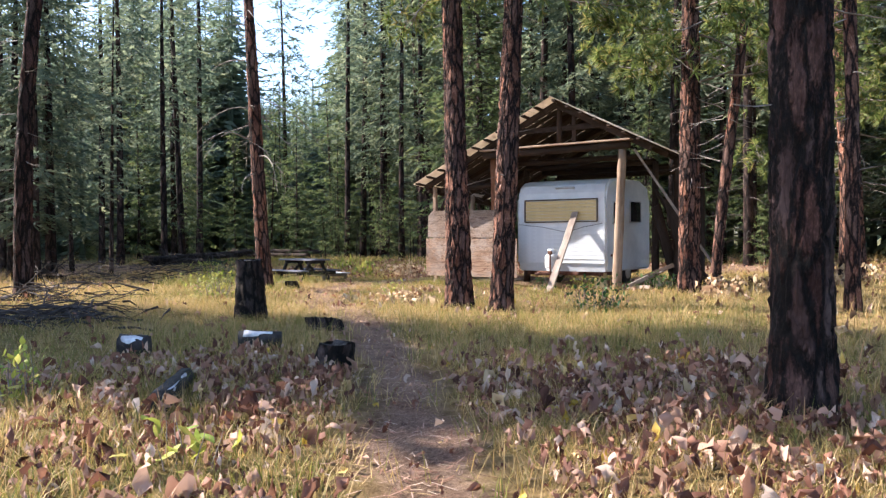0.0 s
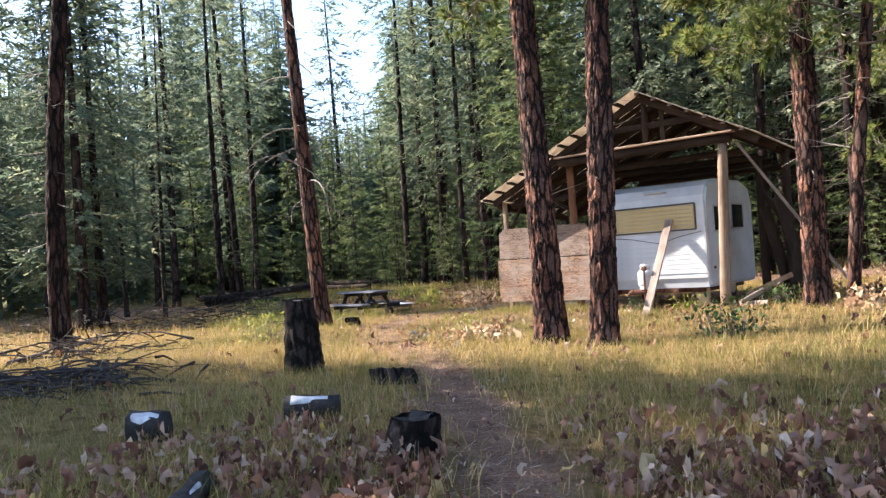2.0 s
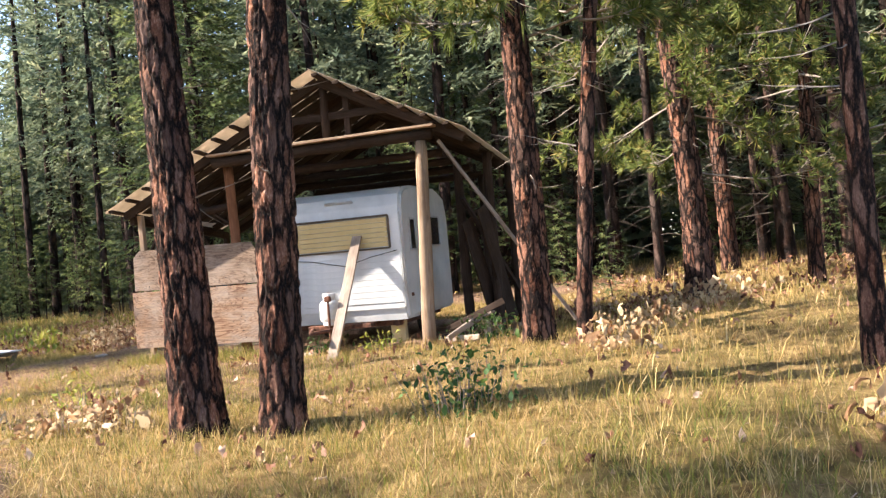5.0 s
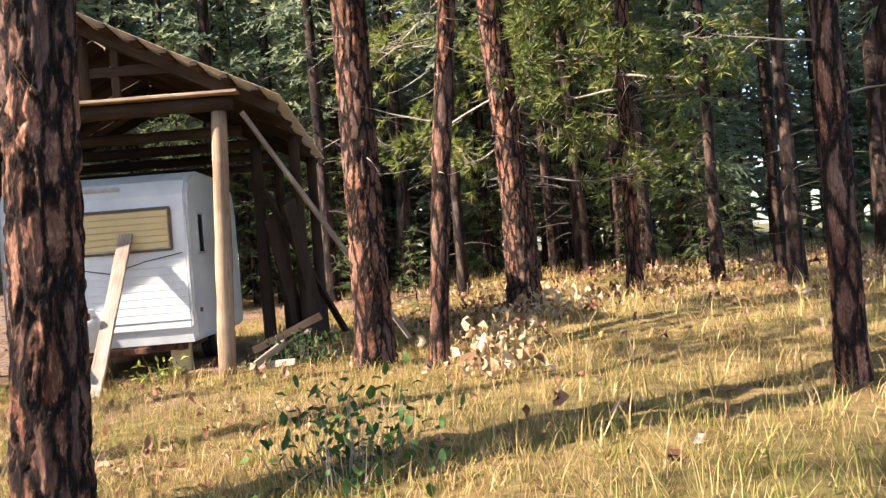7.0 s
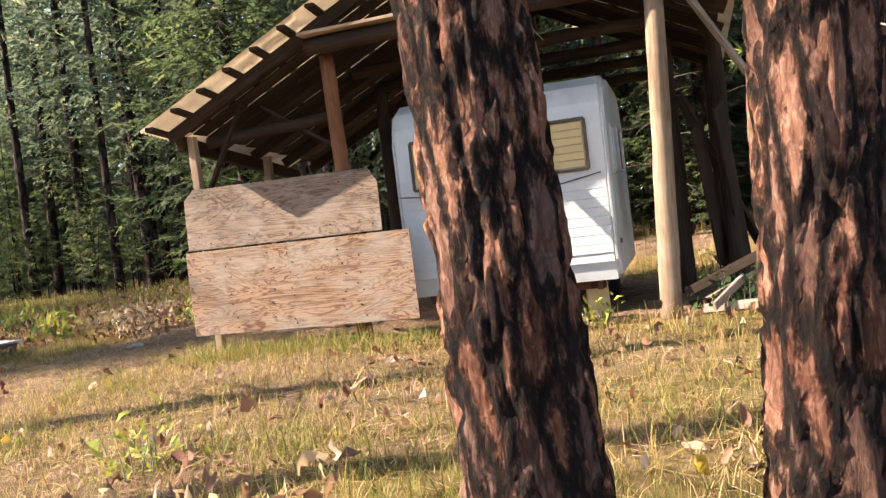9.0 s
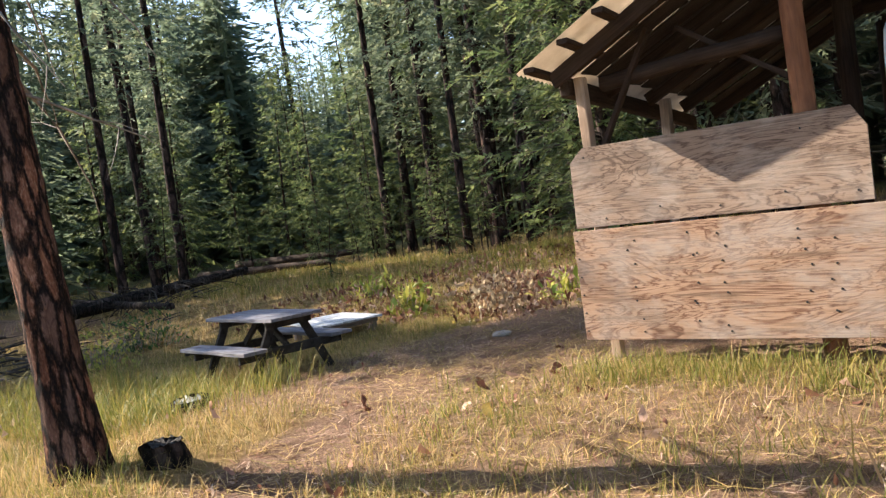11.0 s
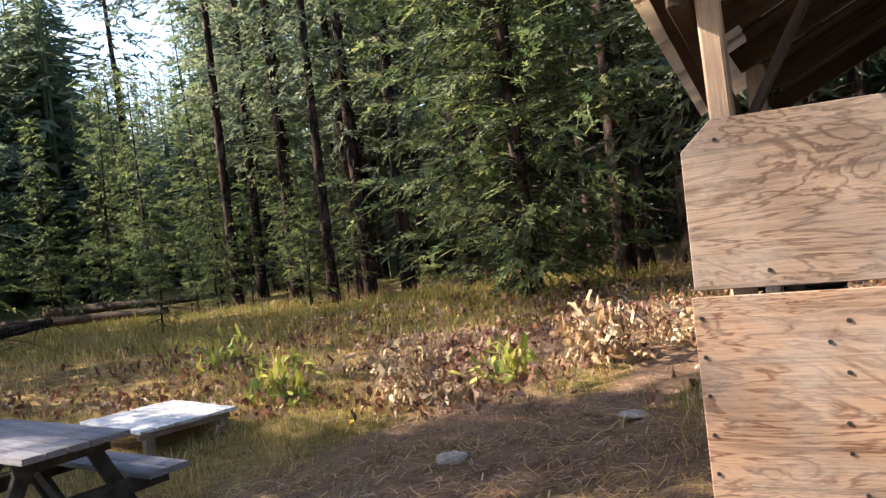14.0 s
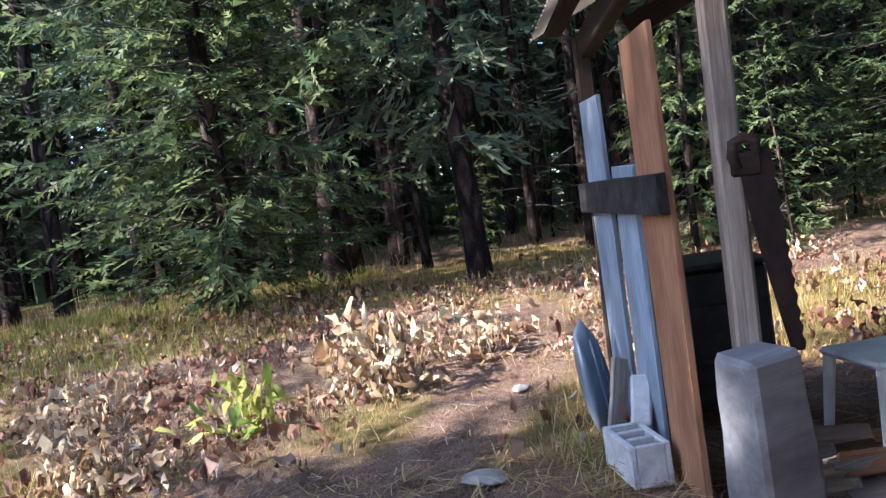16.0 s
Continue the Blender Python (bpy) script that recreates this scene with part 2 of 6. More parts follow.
# near-black colour that stands for the shade under the shed roof
WOOD_SHADE = wood_material("shade_black_board", (0.075, 0.058, 0.048), (0.03, 0.024, 0.02))
GREY_TIMBER = wood_material("cool_grey_timber", (0.3, 0.29, 0.295), (0.17, 0.162, 0.165), (2, 12, 12))
# burnt wood; on the picnic table's legs this black stands for shade
CHAR_SHADE = plain_material("charred_and_shade_wood", (0.008, 0.007, 0.006), (0.05, 0.042, 0.036), 9, 0.8, bump=0.7, dist=0.03)
WHITE_ROT = plain_material("white_ash_wood", (0.35, 0.34, 0.34), (0.78, 0.77, 0.76), 7, 0.8, bump=0.4)
ROOF_TIN = plain_material("roof_sheet", (0.50, 0.43, 0.34), (0.66, 0.58, 0.48), 3, 0.6, bump=0.15)
WHITE = plain_material("trailer_white", (0.50, 0.52, 0.54), (0.68, 0.69, 0.70), 1.4, 0.45, bump=0.06, spec=0.45)
CREAM = plain_material("cream_shutter", (0.50, 0.39, 0.19), (0.60, 0.48, 0.26), 2.0, 0.5, bump=0.06)
FRAME = plain_material("dark_window_frame", (0.05, 0.04, 0.03), (0.14, 0.10, 0.07), 12, 0.5, bump=0.1)
TRIM = plain_material("aluminium_trim", (0.42, 0.43, 0.44), (0.6, 0.6, 0.6), 10, 0.4, 0.6, 0.1)
RUST = plain_material("rusty_steel", (0.055, 0.027, 0.02), (0.2, 0.09, 0.055), 14, 0.85, 0.2, 0.5)
CONCRETE = plain_material("concrete", (0.40, 0.385, 0.37), (0.60, 0.58, 0.55), 11, 0.95, bump=0.5)
TANK = plain_material("tank_white", (0.52, 0.53, 0.52), (0.72, 0.72, 0.7), 5, 0.45, bump=0.1)
STONE = plain_material("stone", (0.24, 0.2, 0.165), (0.46, 0.4, 0.34), 5, 0.95, bump=0.6, dist=0.03)
BLACK = plain_material("black_iron", (0.012, 0.012, 0.013), (0.04, 0.038, 0.036), 10, 0.6, 0.3, 0.2)
BLUE_PLASTIC = plain_material("blue_grey_plastic", (0.10, 0.125, 0.16), (0.19, 0.22, 0.26), 3, 0.35, bump=0.05, spec=0.5)
SAW_RUST = plain_material("brown_saw_steel", (0.018, 0.011, 0.01), (0.045, 0.026, 0.02), 9, 0.7, 0.3, 0.2)
# weathered planks, coloured cooler for the bluish light on the shaded table
TABLE_TOP = wood_material("grey_table_plank", (0.30, 0.30, 0.34), (0.13, 0.13, 0.15))
TWIG = plain_material("dead_twig", (0.12, 0.10, 0.085), (0.34, 0.29, 0.25), 6, 0.9, bump=0.2)
TWIG_DARK = plain_material("dark_branch", (0.026, 0.021, 0.019), (0.075, 0.06, 0.05), 6, 0.9, bump=0.2)
GLASS = Mat("window_glass", 0.08, spec=0.6).color((0.02, 0.022, 0.022)).m


# ---- mesh helpers ----
def mesh_from(name, verts, faces, mat, smooth=False):
    me = bpy.data.meshes.new(name)
    me.from_pydata([tuple(v) for v in verts], [], [tuple(f) for f in faces])
    me.materials.append(mat)
    if smooth:
        me.polygons.foreach_set("use_smooth", [True] * len(me.polygons))
    me.update()
    return me


def part(name, bm, material, parent=None, label="", smooth=False, m=None):
    me = bpy.data.meshes.new(name)
    bm.normal_update()
    bm.to_mesh(me)
    bm.free()
    me.materials.append(material)
    if smooth:
        me.polygons.foreach_set("use_smooth", [True] * len(me.polygons))
    ob = new(name, me)
    if m is not None:
        ob.matrix_basis = m
    if parent is not None:
        ob.parent = parent
    if label:
        tagged(ob, label)
    return ob


def mesh_part(name, me, parent, m=None, label=""):
    ob = new(name, me)
    if m is not None:
        ob.matrix_basis = m
    ob.parent = parent
    if label:
        tagged(ob, label)
    return ob


def thing(name, label, category, at=(0, 0, 0), group="", kind="", m=None):
    ob = new(name)
    ob.empty_display_size = 0.1
    ob.matrix_basis = m if m is not None else pose(*at)
    return tagged(ob, label, category, group, kind)


def box_bm(sx, sy, sz, bevel=0.004, rough=0.0, cuts=0, seed=0):
    """A box centred on the origin with bevelled, slightly uneven edges."""
    bm = bmesh.new()
    bmesh.ops.create_cube(bm, size=1.0, matrix=Matrix.Diagonal((sx, sy, sz, 1)))
    if cuts:
        longest = max(range(3), key=lambda i: (sx, sy, sz)[i])
        edges = [e for e in bm.edges if abs((e.verts[0].co - e.verts[1].co)[longest]) > 1e-6]
        bmesh.ops.subdivide_edges(bm, edges=edges, cuts=cuts)
    if bevel:
        bmesh.ops.bevel(bm, geom=[e for e in bm.edges if e.calc_face_angle(0) > 0.5], offset=bevel, segments=1, affect="EDGES")
    if rough:
        rnd = random.Random(seed)
        for v in bm.verts:
            v.co += Vector((rnd.uniform(-1, 1), rnd.uniform(-1, 1), rnd.uniform(-1, 1))) * rough
    return bm


def along(a, b, roll=0.0):
    """A pose at the middle of a-b with its X axis along it."""
    a, b = Vector(a), Vector(b)
    d = (b - a).normalized()
    up = Vector((0, 0, 1)) if abs(d.z) < 0.95 else Vector((0, -1, 0))
    y = up.cross(d).normalized()
    z = d.cross(y)
    r = Matrix((d, y, z)).transposed().to_4x4()
    return Matrix.Translation((a + b) / 2) @ r @ Matrix.Rotation(radians(roll), 4, "X")


def board(name, a, b, w, t, mat, parent=None, label="", roll=0.0, rough=0.003, seed=0):
    """A plank from a to b: w wide, t thick."""
    length = (Vector(b) - Vector(a)).length
    bm = box_bm(length, w, t, min(w, t) * 0.12, rough, max(1, int(length / 0.5)), seed)
    return part(name, bm, mat, parent, label, m=along(a, b, roll))


def tube_bm(points, radii, sides=10, wob=0.0, seed=0, cap=True):
    """A round pole through points, with its radii."""
    bm = bmesh.new()
    rnd = random.Random(seed)
    pts = [Vector(p) for p in points]
    rings = []
    for i, (p, r) in enumerate(zip(pts, radii)):
        d = (pts[min(i + 1, len(pts) - 1)] - pts[max(i - 1, 0)]).normalized()
        x = d.orthogonal().normalized() if i == 0 else (x - d * x.dot(d)).normalized()
        y = d.cross(x)
        ring = []
        for s in range(sides):
            a = 2 * math.pi * s / sides
            rr = r * (1 + rnd.uniform(-wob, wob))
            ring.append(bm.verts.new(p + x * math.cos(a) * rr + y * math.sin(a) * rr))
        rings.append(ring)
    for r0, r1 in zip(rings, rings[1:]):
        for s in range(sides):
            bm.faces.new((r0[s], r0[(s + 1) % sides], r1[(s + 1) % sides], r1[s]))
    if cap:
        bm.faces.new(rings[0][::-1])
        bm.faces.new(rings[-1])
    return bm


def pole(name, a, b, r0, r1, mat, parent=None, label="", wob=0.06, seed=0, sides=12, bend=0.0):
    """A log from a to b with its axis along its own X."""
    length = (Vector(b) - Vector(a)).length
    n = max(3, int(length / 0.25))
    rnd = random.Random(seed)
    pts = [(-length / 2 + length * i / n, bend * math.sin(math.pi * i / n), rnd.uniform(-1, 1) * 0.006) for i in range(n + 1)]
    rad = [r0 + (r1 - r0) * i / n for i in range(n + 1)]
    return part(name, tube_bm(pts, rad, sides, wob, seed), mat, parent, label, True, along(a, b))


# ---- ground ----
def smooth_step(a, b, v):
    t = np.clip((v - a) / (b - a), 0, 1)
    return t * t * (3 - 2 * t)


def ground(x, y):
    """Height of the ground, for numbers or arrays."""
    x, y = np.asarray(x, float), np.asarray(y, float)
    z = -0.03 + 0.05 * np.sin(0.5 * x + 1.0) * np.sin(0.42 * y) + 0.03 * np.sin(1.3 * x + 0.6 * y)
    z = z - 0.17 * smooth_step(-1.5, -4.5, x) * smooth_step(6, 1, y)
    z = z + 0.22 * smooth_step(6.5, 12, x) * smooth_step(-9, -2, y)
    z = z + 0.22 * smooth_step(4, 10, y) * smooth_step(-12, -6, x)
    far = np.hypot(x - 2, y + 2)
    head = np.degrees(np.arctan2(x - 6, y + 9))
    z = z + 0.17 * np.clip(far - 50, 0, 90) * smooth_step(0, 40, far - 50) * smooth_step(-85, -62, head) * smooth_step(-10, -32, head)
    return z


def gz(x, y):
    return float(ground(x, y))


TRAIL = np.array([(13.6, -18.4), (12.2, -16.4), (10.3, -14.0), (7.9, -11.2), (5.6, -8.9), (3.9, -7.3), (1.2, -5.35), (-0.8, -3.2), (-1.7, -0.8), (-1.7, 1.6), (-1.2, 4.5), (-0.8, 8.0)])


def trail_distance(x, y):
    p = np.stack([np.asarray(x, float), np.asarray(y, float)], -1)
    best = np.full(p.shape[:-1], 1e9)
    for a, b in zip(TRAIL[:-1], TRAIL[1:]):
        d = b - a
        t = np.clip(((p - a) @ d) / (d @ d), 0, 1)
        best = np.minimum(best, np.linalg.norm(p - a - t[..., None] * d, axis=-1))
    return best


def bare(x, y):
    """How worn the ground is: 1 on the trail and in the yard, 0 in the grass."""
    x, y = np.asarray(x, float), np.asarray(y, float)
    tr = (0.9 + 0.1 * np.sin(1.1 * x - 0.7 * y)) * (1 - smooth_step(0.1, 0.66, trail_distance(x, y) + 0.14 * np.sin(2.3 * x) * np.sin(1.9 * y)))
    yard = 1 - smooth_step(0.7, 1.25, np.hypot((x + 1.9) / 2.3, (y - 0.8) / 3.0) + 0.15 * np.sin(1.7 * x + y))
    front = 0.62 * (1 - smooth_step(0.55, 1.25, np.hypot((x - 2.2) / 4.6, (y + 2.6) / 3.0) + 0.2 * np.sin(1.9 * x + 0.7 * y) * np.sin(1.6 * y)))
    shed = ((x > -0.4) & (x < 6.5) & (y > 0) & (y < 4.2)) * 1.0
    behind = 0.8 * (1 - smooth_step(0.5, 1.2, np.hypot((x - 3.5) / 6, (y - 9.5) / 2.6)))
    heap = 0.85 * (1 - smooth_step(0.55, 1.2, np.hypot((x + 2.6) / 3.6, (y - 6.2) / 2.6) + 0.2 * np.sin(1.6 * x + y)))
    forest = smooth_step(14, 22, np.hypot(x - 1, y + 3)) * 0.75 * (1 - 0.9 * ((x < -4) & (x > -27) & (y > 5) & (y < 17)))
    return np.clip(np.maximum.reduce([tr, yard, front, shed, behind, heap, forest]), 0, 1)


def build_ground():
    fine = np.arange(-14, 16.01, 0.2)
    steps = 0.2 * 1.16 ** np.arange(1, 46)
    ax = np.concatenate([fine[0] - np.cumsum(steps)[::-1], fine, fine[-1] + np.cumsum(steps)])
    fy = np.arange(-20, 14.01, 0.2)
    ay = np.concatenate([fy[0] - np.cumsum(steps)[::-1], fy, fy[-1] + np.cumsum(steps)])
    gx, gy = np.meshgrid(ax, ay)
    z = ground(gx, gy)
    rs = np.random.RandomState(5)
    near = (np.hypot(gx - 2, gy + 3) < 25)
    z = z + near * rs.normal(0, 0.016, z.shape) - 0.03 * (1 - smooth_step(0.1, 0.8, trail_distance(gx, gy)))
    nx, ny = len(ax), len(ay)
    idx = np.arange(nx * ny).reshape(ny, nx)
    faces = np.stack([idx[:-1, :-1], idx[:-1, 1:], idx[1:, 1:], idx[1:, :-1]], -1).reshape(-1, 4)
    verts = np.stack([gx, gy, z], -1).reshape(-1, 3)
    me = mesh_from("ground", verts.tolist(), faces.tolist(), SOIL, True)
    a = me.attributes.new("bare", "FLOAT", "POINT")
    a.data.foreach_set("value", bare(gx, gy).reshape(-1).astype(np.float32))
    a = me.attributes.new("undergrowth", "FLOAT", "POINT")
    a.data.foreach_set("value", smooth_step(17, 27, np.hypot((gx + 3) * 0.85, gy - 1)).reshape(-1).astype(np.float32))
    return tagged(new("ground", me), "forest clearing of dry grass and needle litter with a worn trail", "ground", kind="structure")


build_ground()


# ---- trees ----
def trunk_arrays(h, r, seed, sides, rows, plates=0.0, flare=0.35, sway=0.1, taper=0.75, top=None):
    """Rings of a bark-covered trunk."""
    rnd = random.Random(seed)
    ph = [rnd.uniform(0, 6.28) for _ in range(4)]
    verts, faces = [], []
    for i in range(rows + 1):
        f = i / rows
        z = h * f - 0.15
        rad = r * ((1 - taper * f) if top is None else (1 + (top - 1) * f)) * (1 + flare * math.exp(-max(z, 0) / (r * 2.2)))
        cx = sway * (math.sin(f * 3 + ph[0]) - math.sin(ph[0])) * f * 2
        cy = sway * (math.sin(f * 2.6 + ph[1]) - math.sin(ph[1])) * f * 2
        for s in range(sides):
            a = 2 * math.pi * s / sides
            rr = rad * (1 + 0.05 * math.sin(2 * a + ph[2] + z) + 0.04 * math.sin(5 * a + ph[3]) * math.exp(-z / (4 * r)))
            if plates:
                p = Vector((math.cos(a) * r * 19, math.sin(a) * r * 19, z * 4.4 + seed))
                p += noise.noise_vector(p * 0.9) * 0.5
                d, _ = noise.voronoi(p)
                e = min((d[1] - d[0]) * 3.2, 1.0)
                rr += plates * (e - 0.6) + plates * 0.5 * noise.noise(p * 3)
            verts.append((cx + math.cos(a) * rr, cy + math.sin(a) * rr, z))
    for i in range(rows):
        for s in range(sides):
            t = (s + 1) % sides
            faces.append((i * sides + s, i * sides + t, (i + 1) * sides + t, (i + 1) * sides + s))
    return verts, faces


def twig_arrays(paths, sides=4):
    """Thin tapered branches through lists of (point, radius)."""
    verts, faces = [], []
    for path in paths:
        base = len(verts)
        for i, (p, r) in enumerate(path):
            q = path[min(i + 1, len(path) - 1)][0] - path[max(i - 1, 0)][0]
            d = q.normalized()
            x = d.orthogonal().normalized()
            y = d.cross(x)
            for s in range(sides):
                a = 2 * math.pi * s / sides
                verts.append(tuple(p + (x * math.cos(a) + y * math.sin(a)) * r))
        for i in range(len(path) - 1):
            for s in range(sides):
                t = (s + 1) % sides
                faces.append((base + i * sides + s, base + i * sides + t, base + (i + 1) * sides + t, base + (i + 1) * sides + s))
    return verts, faces


def limb_path(start, direction, length, r, rnd, droop=0.15, curl=0.0, n=5):
    p, d = Vector(start), Vector(direction).normalized()
    path = [(p.copy(), r)]
    for i in range(n):
        d = (d + Vector((rnd.uniform(-1, 1), rnd.uniform(-1, 1), rnd.uniform(-1, 1))) * 0.16 + Vector((0, 0, -droop + curl * (i + 1) / n))).normalized()
        p = p + d * length / n
        path.append((p.copy(), r * (1 - 0.85 * (i + 1) / n)))
    return path


def frond(verts, faces, p, d, up, length, width, teeth, rnd):
    """A flat spray of needled twigs: a spine with toothed sides, drooping at its tip."""
    d = d.normalized()
    side = d.cross(up).normalized()
    base = len(verts)
    nrm = side.cross(d)
    for i in range(teeth + 1):
        f = i / teeth
        verts.append(tuple(p + d * length * f - nrm * (0.18 * length * f * f)))
    for i in range(teeth):
        f = (i + 0.5) / teeth
        w = width * (1.05 - f) * rnd.uniform(0.6, 1.2)
        q = Vector(verts[base + i])
        for sgn in (-1, 1):
            tip = q + side * sgn * w + d * (length / teeth) * rnd.uniform(0.9, 1.8) - nrm * rnd.uniform(-0.02, 0.06) * length
            verts.append(tuple(tip))
            faces.append((base + i, base + i + 1, len(verts) - 1) if sgn > 0 else (base + i + 1, base + i, len(verts) - 1))


def fir_arrays(h, spread, seed, base_frac=0.08, gap=0.42, per=6, teeth=4, size=0.55, power=0.8, thin=0.0, fine=10.0):
    rnd = random.Random(seed)
    verts, faces, twigs = [], [], []
    z = h * base_frac
    while z < h * 0.985:
        f = (z - h * base_frac) / (h * (1 - base_frac))
        reach = spread * (1 - f) ** power * (0.45 + 0.55 * min(1, f / 0.12)) + 0.12
        n = max(3, int(per * (0.55 + 0.45 * (1 - f))))
        a0 = rnd.uniform(0, 6.28)
        for b in range(n):
            if rnd.random() < thin:
                continue
            a = a0 + 2 * math.pi * b / n + rnd.uniform(-0.35, 0.35)
            length = reach * rnd.uniform(0.35, 1.2)
            d = Vector((math.cos(a), math.sin(a), rnd.uniform(-0.45, 0.2) + 0.35 * f))
            path = limb_path((0, 0, z + rnd.uniform(-0.15, 0.15)), d, length, 0.012 + 0.012 * (1 - f), rnd, 0.07, 0.16, 4)
            twigs.append(path)
            fs = size * (0.66 if z < fine else 1.0)
            count = max(2, int(length / fs * 3.0))
            for k in range(count):
                u = 0.22 + 0.78 * (k + rnd.random()) / count
                seg = min(int(u * 4), 3)
                p = path[seg][0].lerp(path[seg + 1][0], u * 4 - seg)
                out = (path[seg + 1][0] - path[seg][0]).normalized()
                sw = out.cross(Vector((0, 0, 1))).normalized() * rnd.choice((-1, 1)) * rnd.uniform(0.1, 1.1)
                dd = out * rnd.uniform(0.4, 1.0) + sw + Vector((0, 0, rnd.uniform(-0.75, 0.3)))
                up = Vector((rnd.uniform(-0.9, 0.9), rnd.uniform(-0.9, 0.9), 1))
                frond(verts, faces, p, dd, up, fs * rnd.uniform(0.55, 1.3), fs * 0.3, teeth, rnd)
        z += gap * (0.75 + 0.5 * rnd.random()) * (1.0 - 0.45 * f)
    frond(verts, faces, Vector((0, 0, h * 0.96)), Vector((0.02, 0, 1)), Vector((1, 0, 0)), h * 0.05, 0.12, teeth, rnd)
    return verts, faces, twigs


def needle_tuft(verts, faces, p, d, rnd, length=0.2, count=14, w=0.011):
    d = d.normalized()
    x = d.orthogonal().normalized()
    y = d.cross(x)
    for k in range(count):
        a = 2 * math.pi * rnd.random()
        q = (d * rnd.uniform(0.1, 1.0) + (x * math.cos(a) + y * math.sin(a)) * rnd.uniform(0.5, 1.0)).normalized()
        side = q.orthogonal().normalized() * w
        b = len(verts)
        tip = p + q * length * rnd.uniform(0.75, 1.1) - Vector((0, 0, 0.03))
        verts.extend([tuple(p + side), tuple(p - side), tuple(tip)])
        faces.append((b, b + 1, b + 2))


def pine_arrays(h, spread, seed, base, limbs, tufts, tuft_len=0.25, per_tuft=16, w=0.019):
    """Limbs of a ponderosa pine from height base up, with round tufts of long needles."""
    rnd = random.Random(seed)
    verts, faces, twigs = [], [], []
    for b in range(limbs):
        f = ((b + rnd.random()) / limbs) ** 1.1
        z = base + (h - base) * f
        length = spread * (0.5 + 0.5 * math.sin(math.pi * min(1, 0.3 + 0.75 * f))) * rnd.uniform(0.55, 1.1)
        a = b * 2.4 + rnd.uniform(-0.4, 0.4)
        d = Vector((math.cos(a), math.sin(a), rnd.uniform(-0.25, 0.2)))
        path = limb_path((0, 0, z), d, length, 0.03, rnd, 0.12, 0.32, 6)
        twigs.append(path)
        for k in range(tufts):
            u = 0.3 + 0.7 * rnd.random() ** 0.7
            seg = min(int(u * 6), 5)
            p0 = path[seg][0].lerp(path[seg + 1][0], u * 6 - seg)
            out = (path[seg + 1][0] - path[seg][0]).normalized()
            dd = (out + Vector((rnd.uniform(-1, 1), rnd.uniform(-1, 1), rnd.uniform(-0.5, 0.9))) * 0.9).normalized()
            reach = length * 0.28 * rnd.uniform(0.3, 1.0)
            p = p0 + dd * reach
            if reach > 0.12 and k % 2:
                twigs.append([(p0, 0.008), (p0.lerp(p, 0.5) - Vector((0, 0, 0.03)), 0.006), (p, 0.004)])
            needle_tuft(verts, faces, p, dd + Vector((0, 0, 0.25)), rnd, tuft_len, per_tuft, w)
    return verts, faces, twigs


def dead_twigs(r, z0, z1, count, length, seed, n=4, curl=0.0):
    rnd = random.Random(seed)
    out = []
    for _ in range(count):
        a, z = rnd.uniform(0, 6.28), rnd.uniform(z0, z1)
        d = Vector((math.cos(a), math.sin(a), rnd.uniform(-0.5, 0.35)))
        ln = length * rnd.uniform(0.2, 1.0)
        path = limb_path(Vector((math.cos(a), math.sin(a), 0)) * r * 0.8 + Vector((0, 0, z)), d, ln, 0.006 + 0.008 * ln, rnd, 0.1, curl, n)
        out.append(path)
        for _ in range(2 if ln > 0.7 else 0):
            s = rnd.randrange(1, n)
            out.append(limb_path(path[s][0], d + Vector((rnd.uniform(-1, 1), rnd.uniform(-1, 1), rnd.uniform(-0.6, 0.6))), ln * 0.45, 0.005, rnd, 0.1, 0, 3))
    return out


def make_tree(name, label, at, trunk, crown, twigs, trunk_mat, leaf_mat, twig_mat=TWIG_DARK, turn=0.0, lean=(0, 0), group=""):
    t = thing(name, label, "tree", group=group, m=pose(at[0], at[1], gz(*at), lean[0], lean[1], turn))
    mesh_part("trunk", mesh_from("trunk", *trunk, trunk_mat, True), t)
    if twigs:
        tagged(mesh_part("branchwork", mesh_from("branchwork", *twig_arrays(twigs, 3), twig_mat, True), t), kind="stuff")
    if crown and crown[0]:
        tagged(mesh_part("crown", mesh_from("crown", *crown, leaf_mat), t), kind="stuff")
    return t


def near_pine(at, r, h, seed, label, base=5.0, spread=2.6, limbs=26, tufts=26, rows=230, sides=64, lean=(0, 0), dead=14, sway=0.1, bark=BARK):
    """A pine whose plated bark is seen close."""
    lower = trunk_arrays(9.0, r, seed, sides, rows, r * 0.13, 0.25, sway, top=0.72)
    cv, cf, tw = pine_arrays(h, spread, seed, base, limbs, tufts)
    t = make_tree("ponderosa_pine", label, at, lower, (cv, cf), tw + dead_twigs(r * 0.85, 2.0, base + 1, dead, 0.9, seed, curl=0.15), bark, PINE, TWIG, lean=lean)
    k = trunk_arrays(h - 8.6, r * 0.73, seed + 1, 14, 16, 0, 0, 0.05, 0.85)
    top = lower[0][-sides:]
    cx, cy = sum(v[0] for v in top) / sides, sum(v[1] for v in top) / sides
    mesh_part("upper_trunk", mesh_from("upper_trunk", *k, BARK_FAR, True), t, pose(cx, cy, 8.75))
    return t


